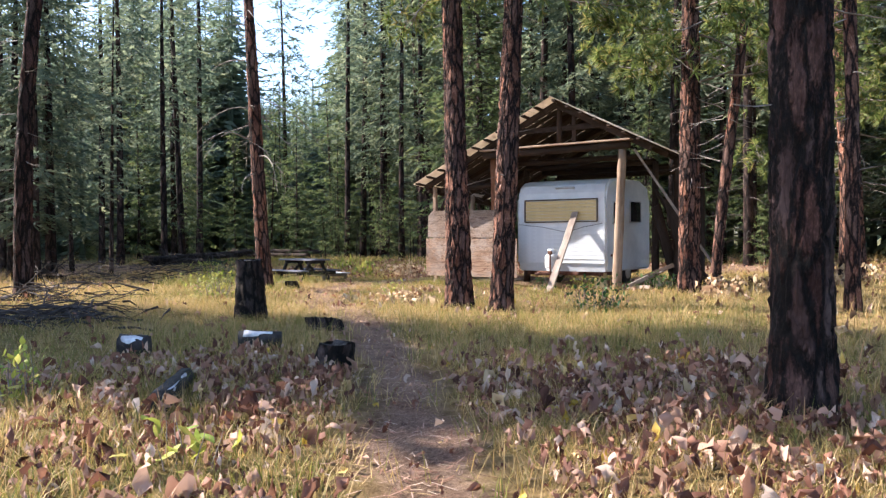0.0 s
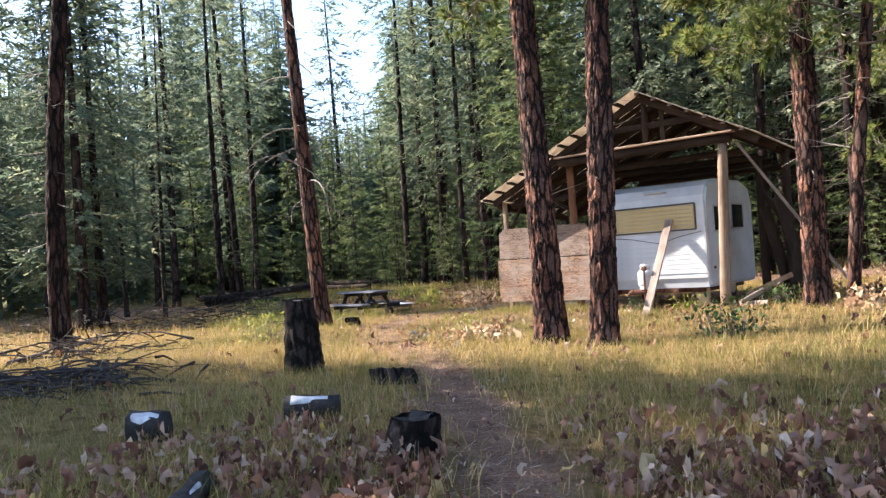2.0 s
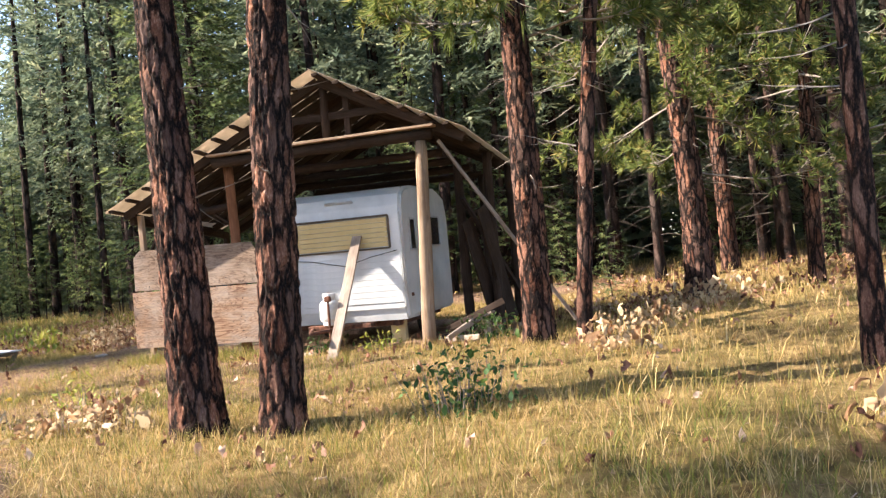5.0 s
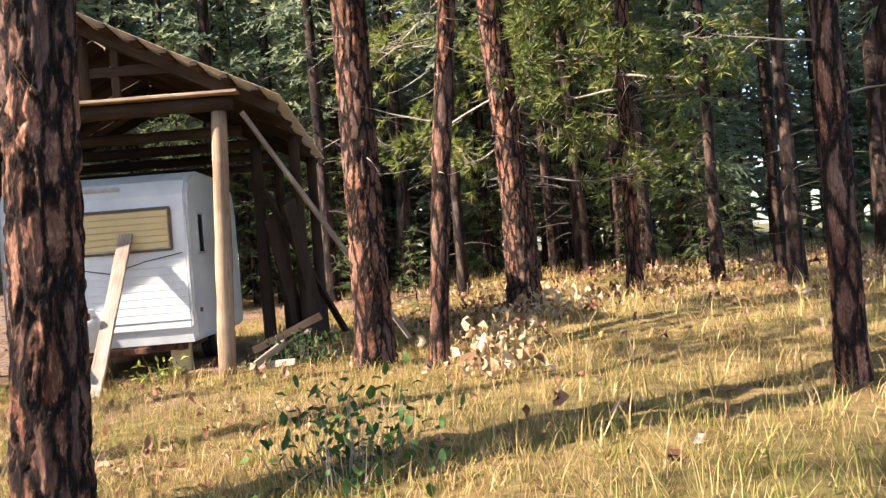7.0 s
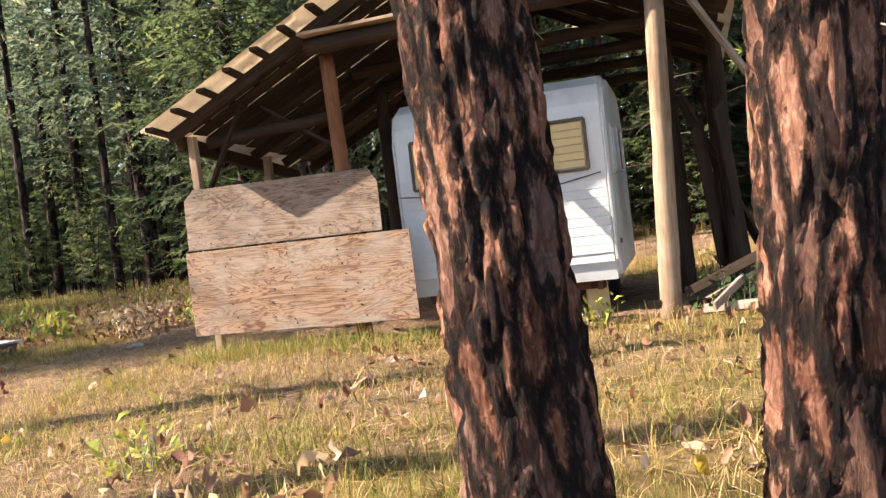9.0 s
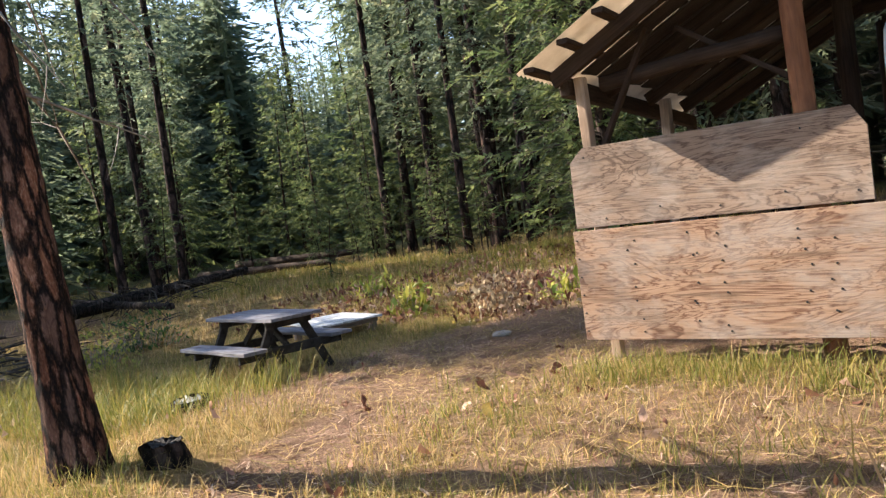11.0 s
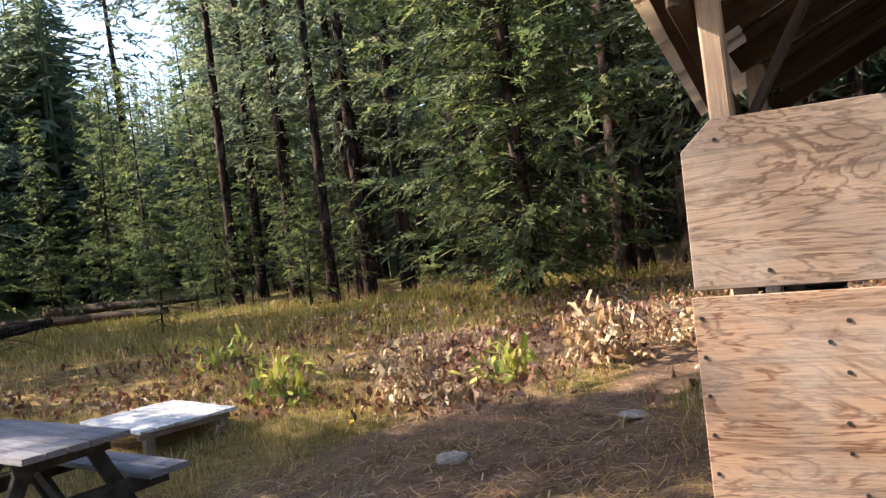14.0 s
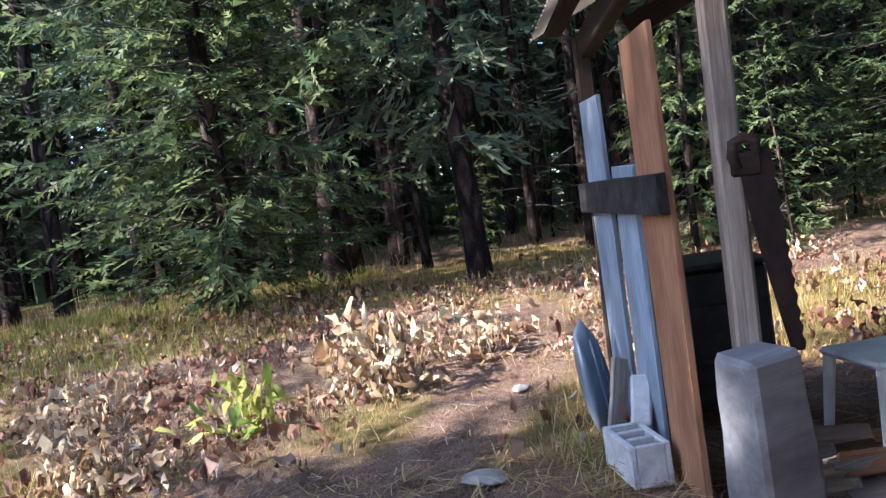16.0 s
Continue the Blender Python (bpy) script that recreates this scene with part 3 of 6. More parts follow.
near_pine((5.02, -5.9), 0.2, 17, 11, "ponderosa pine with plated red-brown bark, one of a close pair", base=5.5, dead=10, limbs=30, tufts=30, rows=330, sides=100, lean=(-3.4, -3.0), sway=0.03)
near_pine((5.816, -5.86), 0.178, 16, 12, "ponderosa pine with scorched plated bark, one of a close pair", base=5.2, dead=12, limbs=26, tufts=26, rows=330, sides=100, lean=(-1.1, 2.7), sway=0.03)
near_pine((11.6, -11.62), 0.2, 18, 13, "thick ponderosa pine with bark darkened as in shade", sway=0.03, base=6.0, dead=9, limbs=30, tufts=24, bark=BARK_DARKENED)
near_pine((7.13, -0.56), 0.215, 16, 14, "ponderosa pine with lichen-flecked bark beside the shed", base=4.3, dead=22, limbs=34, tufts=60, spread=3.3, rows=150, sides=44, lean=(-0.9, 0), sway=0.03)
near_pine((7.84, -1.2), 0.105, 10, 15, "thin crooked pine with dead snags", base=4.0, dead=34, limbs=16, tufts=18, spread=1.8, rows=120, sides=30, sway=0.12, lean=(0.4, 4.0))
near_pine((9.45, 4.25), 0.265, 18, 16, "old orange-barked ponderosa pine at the clearing edge", base=2.3, dead=24, limbs=36, tufts=56, spread=3.8, rows=130, sides=40)
near_pine((10.25, 9.2), 0.2, 17, 17, "ponderosa pine behind the clearing edge", base=4.2, dead=24, limbs=30, tufts=40, spread=3.4, rows=90, sides=30)
near_pine((10.75, -4.2), 0.105, 12, 18, "slender pale-barked pine with dead snags", base=5.5, dead=26, limbs=18, tufts=18, spread=1.8, rows=110, sides=30)
near_pine((11.6, 5.0), 0.15, 15, 20, "grey-barked pine with dead lower branches at the clearing edge", base=3.2, dead=40, limbs=30, tufts=44, spread=2.8, rows=80, sides=26)
near_pine((-5.7, -7.63), 0.2, 19, 19, "dark-barked ponderosa pine at the edge of the brush", base=11.5, dead=34, limbs=10, tufts=16, rows=100, sides=36, bark=BARK_DARKENED)


def leaning_snag():
    tr = trunk_arrays(14.5, 0.185, 31, 28, 110, 0.016, 0.3, 0.05, 0.75)
    t = thing("dead_pine", "slender leaning dead pine with bare curving grey branches", "tree", m=pose(-2.26, -3.55, gz(-2.26, -3.55), 2.4, -2.1, 10))
    mesh_part("trunk", mesh_from("trunk", *tr, BARK, True), t)
    paths = dead_twigs(0.14, 2.5, 12.5, 46, 2.3, 32, 6, -0.12)
    tagged(mesh_part("branchwork", mesh_from("branchwork", *twig_arrays(paths), TWIG, True), t), "bare grey curving branches", kind="stuff")


leaning_snag()

# forest trees: a few kinds, each built once and then repeated
KINDS = []


def add_kind(name, label, category_seed, h, spread, trunk_r, leaf, base, gap, per, size, power, dead, teeth=4, thin=0.0):
    cv, cf, tw = fir_arrays(h, spread, category_seed, base, gap, per, teeth, size, power, thin)
    tr = trunk_arrays(h, trunk_r, category_seed, 10, 24, 0, 0.25, 0.08, 0.93)
    t = make_tree(name, label, (0, -300), tr, (cv, cf), tw[::6] + dead_twigs(trunk_r, 1.0, h * max(base, 0.15), dead, 1.5, category_seed), BARK_FAR, leaf, group="forest trees")
    return t


tall_a = add_kind("douglas_fir", "tall dark green fir with a bare lower trunk", 41, 24, 2.7, 0.2, FIR, 0.2, 0.58, 6, 0.8, 0.7, 26, 3, 0.15)
tall_b = add_kind("douglas_fir", "tall dense fir with drooping branches", 42, 21, 2.9, 0.19, FIR, 0.1, 0.52, 6, 0.8, 0.8, 10, 3)
tall_c = add_kind("douglas_fir", "tall thin fir with a high sparse crown", 43, 26, 2.3, 0.19, FIR, 0.3, 0.6, 6, 0.75, 0.6, 28, 3, 0.25)
tall_d = add_kind("lodgepole_pine", "slim forest pine with many dead lower branches", 44, 22, 2.0, 0.15, FIR, 0.25, 0.55, 6, 0.7, 0.6, 32, 3, 0.25)
mid_a = add_kind("young_fir", "half-grown bright green fir with branches to the ground", 45, 11, 2.0, 0.1, FIR_LIGHT, 0.06, 0.38, 7, 0.55, 0.85, 4)
small_a = add_kind("fir_sapling", "small bright green fir sapling", 46, 3.4, 0.85, 0.035, FIR_LIGHT, 0.08, 0.24, 6, 0.3, 0.9, 2, 3)
small_b = add_kind("fir_sapling", "thin fir sapling with a bare stem", 47, 4.6, 0.8, 0.035, FIR_LIGHT, 0.25, 0.28, 6, 0.32, 0.9, 4, 3)


def edge_fir():
    cv, cf, tw = fir_arrays(17, 3.5, 51, 0.03, 0.3, 11, 4, 0.6, 0.75)
    tr = trunk_arrays(17, 0.17, 51, 14, 30, 0, 0.25, 0.05, 0.93)
    make_tree("douglas_fir", "broad dense fir with branches sweeping down to the grass", (-4.95, 10.4), tr, (cv, cf), tw, BARK_FAR, FIR_LIGHT)


edge_fir()
rng = random.Random(77)


def plant(kind, x, y, s=1.0):
    copy_thing(kind, pose(x, y, gz(x, y) - 0.05, rng.uniform(-1.5, 1.5), rng.uniform(-1.5, 1.5), rng.uniform(0, 360)) @ Matrix.Diagonal((s, s, s * rng.uniform(0.92, 1.08), 1)))


# trees that stand out at the edges of the clearing
for kind, x, y, s in [
    (tall_a, -17.4, 19.4, 1.0), (tall_d, -13.6, 16.3, 1.1), (tall_a, -12.9, 17.2, 0.95), (tall_c, -11.8, 17.6, 1.1), (tall_a, -18.3, 20.6, 1.0), (tall_c, -14.3, 18.9, 0.95), (tall_b, -10.2, 18.8, 1.0), (tall_d, -8.6, 15.2, 0.95), (tall_d, -15.6, 21.4, 1.0),
    (tall_a, -21.9, 5.5, 0.91), (tall_c, -24.5, 6.2, 0.87), (tall_c, -22.8, 8.6, 0.91), (tall_c, -24.4, 10.9, 1.0), (tall_c, -24.6, 12.2, 1.0), (tall_d, -20.4, 2.2, 0.68), (tall_a, -24.0, 3.2, 0.75),
    # the first five are added to cast shade on the yard and timber block
    (tall_b, -16.6, -2.3, 0.85), (tall_d, -18.2, -3.95, 1.0), (tall_b, -20.0, -4.3, 1.0), (tall_b, -14.6, -2.55, 1.0), (tall_b, -15.4, -1.5, 0.9), (tall_d, -16.0, 1.2, 0.62), (tall_a, -23.0, 0.6, 0.75), (tall_d, -26.5, -1.0, 0.62), (tall_a, -29.0, 3.0, 0.68), (tall_c, -31.0, 0.0, 0.62),
    (mid_a, -19.8, 22.6, 1.4), (mid_a, -29.0, 22.5, 1.0), (mid_a, -24.8, 23.0, 1.3), (mid_a, -27.8, 14.6, 0.9), (mid_a, -30.2, 12.2, 1.0), (mid_a, -32.0, 17.0, 0.75), (mid_a, -28.4, 18.0, 0.75), (mid_a, -23.5, 18.6, 0.8), (mid_a, -21.2, 19.8, 0.7), (small_a, -19.4, 17.6, 1.3), (mid_a, -26.4, 19.2, 0.85),
    (small_b, -14.2, 16.0, 1.0), (small_b, -15.4, 16.8, 0.8), (small_b, -13.5, 16.9, 0.9), (small_b, -17.5, 17.2, 0.9), (small_a, -21.5, 16.6, 0.9), (small_b, -11.8, 14.9, 0.8), (small_b, -16.4, 17.6, 0.7),
    (small_a, 7.6, 6.2, 0.55), (mid_a, 3.2, 12.4, 0.9), (mid_a, 1.7, 10.6, 0.6), (mid_a, 5.2, 11.6, 0.7), (small_a, 2.6, 9.2, 0.8), (small_a, 12.6, 8.8, 0.6), (tall_d, 3.9, 12.6, 1.0), (small_a, 6.2, 9.4, 0.7), (tall_d, 5.4, 11.0, 0.9), (tall_a, 2.4, 11.6, 1.0), (tall_c, 7.4, 10.6, 1.0), (tall_d, 8.6, 8.2, 0.9),
    (tall_c, 12.9, 8.8, 1.0), (tall_d, 13.1, 4.9, 0.8), (tall_d, 14.6, 5.6, 0.9), (tall_c, 13.7, 3.0, 0.7), (tall_a, 15.6, 3.2, 0.9), (tall_a, 11.6, 9.6, 1.0), (tall_d, 6.2, 13.4, 1.0), (small_a, 5.6, 14.6, 0.8), (mid_a, 9.6, 13.6, 0.8), (mid_a, 14.6, 9.8, 0.7),
    (tall_d, 0.6, 14.2, 0.85), (tall_d, -1.6, 17.2, 0.8), (tall_d, -2.6, 14.8, 0.7), (tall_d, -0.4, 16.8, 0.9), (tall_d, -3.4, 17.4, 0.8), (tall_d, -5.4, 15.6, 1.0), (tall_a, -6.6, 17.2, 1.0), (tall_d, 1.8, 15.6, 1.0), (tall_c, -1.4, 17.6, 1.1),
    (mid_a, -36.0, 20.5, 0.9), (tall_b, -38.5, 22.0, 1.15), (tall_b, -41.0, 20.0, 1.1), (tall_b, -43.5, 23.5, 1.2), (mid_a, -39.0, 18.5, 0.9), (tall_b, -46.0, 22.0, 1.2), (tall_c, -36.5, 2.0, 0.9), (tall_c, -37.0, -6.0, 1.0), (tall_a, -39.0, -3.0, 1.0), (tall_c, -36.5, -8.4, 0.95), (tall_d, -43.0, -5.0, 1.1), (tall_a, -41.0, 0.5, 1.0), (tall_a, -39.0, 3.4, 1.0), (tall_c, -42.0, 4.6, 1.0), (tall_a, -44.0, 2.0, 1.05), (tall_c, -40.0, 1.8, 1.05), (tall_d, -38.0, -1.0, 1.0), (tall_d, -24.0, 2.4, 0.9),
]:
    plant(kind, x, y, s)


def clearing(x, y):
    """Open ground where no forest tree stands."""
    if np.hypot((x + 2) / 17, (y + 4) / 14) < 1 and y < 9.5:
        return True
    if -1.5 < x < 15 and -24 < y < 9.5:
        return True
    if -28 < x < -5 and 5 < y < 16.5:
        return True
    if trail_distance(x, y) < 3:
        return True
    side = y - 0.311 * x
    if x < -12 and 5 < side < 23:
        return True
    if x < 0 and (-10.6 < side < 2.6 or side < -17.5):
        return True
    head = math.degrees(math.atan2(x - 6, y + 9))
    return -53 < head < -43 and np.hypot(x - 6, y + 9) < 52


placed = []
tries = 0
while len(placed) < 112 and tries < 9000:
    tries += 1
    a, d = radians(rng.uniform(-118, 48)) if tries % 12 else rng.uniform(0, 2 * math.pi), 12 + 28 * rng.random() ** 0.7
    x, y = 1 + d * math.sin(a), -2 + d * math.cos(a)
    if y < -20 and rng.random() < 0.7:
        continue
    near = 1.35 if y > 8 else 2.3
    if clearing(x, y) or any((x - u) ** 2 + (y - v) ** 2 < near * near for u, v in placed):
        continue
    placed.append((x, y))
    plant(rng.choice((tall_a, tall_b, tall_c, tall_d, tall_d, tall_c, tall_a)), x, y, rng.uniform(0.8, 1.15) * ((0.65 if y - 0.311 * x < 9 else 0.85) if x < -10 and y - 0.311 * x < 19 else 1.0))
# trees out of view, added to shade the near end of the trail
for x, y in ((-9.0, -15.2), (-12.5, -17.6), (-6.0, -14.4), (-15.5, -19.2), (-3.0, -13.2), (-10.5, -18.2), (-7.5, -17.2), (-4.5, -15.9), (-13.5, -15.6), (-18.0, -17.4), (-16.0, -20.8), (-8.0, -13.6), (-11.5, -14.8), (-20.0, -20.6)):
    plant(rng.choice((tall_b, tall_b, mid_a)), x, y, rng.uniform(0.85, 1.1))


def far_woods():
    """The woods beyond the edge trees, too many to count."""
    rnd = random.Random(91)
    verts, faces = [], []
    count = 0
    while count < 720:
        a = (radians(rnd.uniform(-115, 50)) if count % 5 else rnd.uniform(-math.pi, math.pi)) if count % 4 else radians(rnd.uniform(-56, -41))
        d = rnd.uniform(38, 70)
        if count % 6 == 1:
            a, d = radians(rnd.uniform(-72, -55.5)), rnd.uniform(58, 84)
        gap = -52 < math.degrees(a) < -43.5
        if gap:
            d = rnd.uniform(56, 120)
        elif -64 < math.degrees(a) < -38:
            d = rnd.uniform(58, 84)
        x, y = 4 + d * math.sin(a), -6 + d * math.cos(a)
        if x < 0 and (-11 < y - 0.311 * x < 2.6) and d < 60:
            continue
        if y < -25 and rnd.random() < 0.6:
            continue
        count += 1
        h = rnd.uniform(10, 17) if gap else rnd.uniform(18, 22) if x < -50 else rnd.uniform(19, 24) if x < -38 and y - 0.311 * x < 17 else (rnd.uniform(8, 13) if x < -25 and y - 0.311 * x < 28 else rnd.uniform(19, 28))
        z0 = gz(x, y)
        base = Vector((x, y, z0))
        b = len(verts)
        for r, z in ((0.2, -0.5), (0.03, h * 0.97)):
            for s in range(4):
                verts.append((x + r * math.cos(s * 1.57), y + r * math.sin(s * 1.57), z0 + z))
        for s in range(4):
            faces.append((b + s, b + (s + 1) % 4, b + 4 + (s + 1) % 4, b + 4 + s))
        n = 66
        low = rnd.uniform(0.03, 0.2)
        for k in range(n):
            f = low + (1 - low) * (k / n) ** 0.9
            an = k * 2.4 + rnd.uniform(-0.4, 0.4)
            reach = h * 0.15 * (1 - f) ** 0.8 + 0.25
            o = Vector((math.cos(an), math.sin(an), 0))
            frond(verts, faces, base + Vector((0, 0, h * f)) + o * reach * rnd.uniform(0, 0.35), o + Vector((0, 0, rnd.uniform(-0.5, 0.1))), Vector((rnd.uniform(-0.5, 0.5), rnd.uniform(-0.5, 0.5), 1)), reach * rnd.uniform(0.8, 1.2), reach * 0.42, 3, rnd)
    tagged(new("far_woods", mesh_from("far_woods", verts, faces, FIR)), "dense conifer woods on the slopes beyond the clearing", "woods", kind="stuff")


far_woods()
for _ in range(46):
    a, d = rng.uniform(-1.9, 1.2), rng.uniform(15, 27)
    x, y = 1 + d * math.sin(a), -2 + d * math.cos(a)
    if y > 11 or x > 14 or x < -19:
        plant(rng.choice((small_a, small_a, small_b)), x, y, rng.uniform(0.4, 1.2))
for kind in (tall_a, tall_b, tall_c, tall_d, mid_a, small_a, small_b):
    x, y = {0: (-30, 24), 1: (16, 14), 2: (18, 8), 3: (20, -2), 4: (14, 13), 5: (-24.5, 15.5), 6: (-18.6, 15.9)}[(tall_a, tall_b, tall_c, tall_d, mid_a, small_a, small_b).index(kind)]
    kind.matrix_basis = pose(x, y, gz(x, y) - 0.05)


# ---- shed ----
APEX_X, APEX_Z = 3.83, 4.43
EAVE_L, EAVE_R = (-0.12, 2.56), (6.26, 3.21)
ROOF_Y0, ROOF_Y1 = -0.42, 3.75


def roof_z(x):
    if x < APEX_X:
        return EAVE_L[1] + (APEX_Z - EAVE_L[1]) * (x - EAVE_L[0]) / (APEX_X - EAVE_L[0])
    return APEX_Z + (EAVE_R[1] - APEX_Z) * (x - APEX_X) / (EAVE_R[0] - APEX_X)


def fall(y):
    """How far the roof has come down at y: it falls slightly towards the back."""
    return 0.068 * (y - ROOF_Y0)


def splay(x, y):
    """The left slope widens towards the back of the shed."""
    return x if x >= APEX_X else APEX_X - (APEX_X - x) * (1 + 0.105 * (y - ROOF_Y0) / (ROOF_Y1 - ROOF_Y0))


def corrugated(x0, x1, y0, y1, seed):
    """A corrugated roof sheet whose waves run down the slope."""
    bm = bmesh.new()
    n = int((y1 - y0) / 0.02)
    rows = []
    for x, dz in ((x0, 0), ((x0 + x1) / 2, -0.012), (x1, 0)):
        z = roof_z(x) + dz
        rows.append([bm.verts.new((splay(x, y0 + (y1 - y0) * i / n), y0 + (y1 - y0) * i / n, z - fall(y0 + (y1 - y0) * i / n) + 0.011 * math.sin(i * 2 * math.pi / 4))) for i in range(n + 1)])
    for a, b in zip(rows, rows[1:]):
        for i in range(n):
            bm.faces.new((a[i], b[i], b[i + 1], a[i + 1]))
    bmesh.ops.solidify(bm, geom=bm.faces[:], thickness=0.004)
    return bm


def build_shed():
    shed = thing("pole_shed", "open pole shed with a low gable roof of corrugated sheets", "shed")
    k = 0
    for side in ((EAVE_L[0], APEX_X), (APEX_X, EAVE_R[0])):
        y = ROOF_Y0
        while y < ROOF_Y1 - 0.1:
            part("roof_sheet", corrugated(side[0], side[1] + (0.03 if side[0] < 0 else 0), y, min(y + 0.86, ROOF_Y1), k), ROOF_TIN, shed, "pale corrugated roof sheet" if k == 0 else "")
            y += 0.83
            k += 1
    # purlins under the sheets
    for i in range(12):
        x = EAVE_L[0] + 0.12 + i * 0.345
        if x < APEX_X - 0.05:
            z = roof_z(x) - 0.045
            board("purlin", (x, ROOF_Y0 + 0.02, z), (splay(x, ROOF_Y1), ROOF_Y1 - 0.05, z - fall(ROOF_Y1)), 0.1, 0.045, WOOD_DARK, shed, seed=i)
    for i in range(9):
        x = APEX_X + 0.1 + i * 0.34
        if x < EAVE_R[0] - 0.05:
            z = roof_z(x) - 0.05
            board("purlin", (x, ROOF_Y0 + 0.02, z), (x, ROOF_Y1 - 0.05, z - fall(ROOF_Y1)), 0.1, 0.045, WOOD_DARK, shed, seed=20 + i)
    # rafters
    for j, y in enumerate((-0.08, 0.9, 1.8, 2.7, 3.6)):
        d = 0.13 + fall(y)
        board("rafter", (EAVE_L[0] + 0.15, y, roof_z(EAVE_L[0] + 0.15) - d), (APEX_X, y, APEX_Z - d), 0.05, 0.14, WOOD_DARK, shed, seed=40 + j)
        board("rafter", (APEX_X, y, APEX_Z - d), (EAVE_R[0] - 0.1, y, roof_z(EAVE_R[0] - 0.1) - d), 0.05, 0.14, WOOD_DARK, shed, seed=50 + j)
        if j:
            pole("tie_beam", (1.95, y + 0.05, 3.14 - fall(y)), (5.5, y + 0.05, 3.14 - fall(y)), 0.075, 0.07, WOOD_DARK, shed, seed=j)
    # near-black boards added behind the overhang to darken the roof's underside
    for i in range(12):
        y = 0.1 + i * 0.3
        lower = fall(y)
        board("roof_board", (EAVE_L[0] + 0.25, y, roof_z(EAVE_L[0] + 0.25) - 0.075 - lower), (APEX_X - 0.02, y, APEX_Z - 0.09 - lower), 0.285, 0.016, WOOD_SHADE, shed, seed=70 + i)
        board("roof_board", (APEX_X + 0.02, y, APEX_Z - 0.09 - lower), (EAVE_R[0] - 0.15, y, roof_z(EAVE_R[0] - 0.15) - 0.075 - lower), 0.285, 0.016, WOOD_SHADE, shed, seed=90 + i)
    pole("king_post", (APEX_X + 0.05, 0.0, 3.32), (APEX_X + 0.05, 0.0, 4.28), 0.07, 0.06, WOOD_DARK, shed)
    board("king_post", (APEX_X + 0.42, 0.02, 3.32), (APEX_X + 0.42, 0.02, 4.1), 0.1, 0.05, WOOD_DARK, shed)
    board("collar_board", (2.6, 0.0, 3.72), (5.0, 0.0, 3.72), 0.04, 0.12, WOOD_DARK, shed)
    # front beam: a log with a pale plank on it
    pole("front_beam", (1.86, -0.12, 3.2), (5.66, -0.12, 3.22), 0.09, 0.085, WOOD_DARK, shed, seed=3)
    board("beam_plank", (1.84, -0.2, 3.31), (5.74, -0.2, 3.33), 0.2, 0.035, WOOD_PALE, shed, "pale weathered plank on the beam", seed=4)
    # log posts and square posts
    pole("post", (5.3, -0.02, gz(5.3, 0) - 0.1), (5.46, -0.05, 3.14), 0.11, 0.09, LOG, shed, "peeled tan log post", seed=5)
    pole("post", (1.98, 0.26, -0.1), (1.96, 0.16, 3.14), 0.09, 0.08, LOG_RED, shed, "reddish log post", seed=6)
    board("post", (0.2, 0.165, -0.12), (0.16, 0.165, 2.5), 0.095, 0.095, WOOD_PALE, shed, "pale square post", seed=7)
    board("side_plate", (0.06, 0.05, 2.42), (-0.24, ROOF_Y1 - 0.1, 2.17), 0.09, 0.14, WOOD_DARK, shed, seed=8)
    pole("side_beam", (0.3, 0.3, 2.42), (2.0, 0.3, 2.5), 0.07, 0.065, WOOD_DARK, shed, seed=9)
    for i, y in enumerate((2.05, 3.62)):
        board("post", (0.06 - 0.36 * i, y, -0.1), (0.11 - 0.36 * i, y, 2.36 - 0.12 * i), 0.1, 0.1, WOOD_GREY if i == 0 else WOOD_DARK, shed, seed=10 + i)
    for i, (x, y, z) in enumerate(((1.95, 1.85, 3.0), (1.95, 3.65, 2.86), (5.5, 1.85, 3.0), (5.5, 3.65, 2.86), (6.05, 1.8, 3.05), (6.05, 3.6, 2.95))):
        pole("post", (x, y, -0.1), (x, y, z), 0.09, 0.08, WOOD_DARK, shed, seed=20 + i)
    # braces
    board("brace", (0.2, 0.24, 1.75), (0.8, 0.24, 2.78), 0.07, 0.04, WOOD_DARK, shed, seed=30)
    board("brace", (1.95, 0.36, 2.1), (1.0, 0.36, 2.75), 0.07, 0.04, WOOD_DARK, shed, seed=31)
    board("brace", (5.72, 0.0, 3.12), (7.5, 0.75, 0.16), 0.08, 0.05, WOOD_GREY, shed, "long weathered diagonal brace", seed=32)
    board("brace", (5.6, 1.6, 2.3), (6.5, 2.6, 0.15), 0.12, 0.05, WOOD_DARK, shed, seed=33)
    return shed


build_shed()


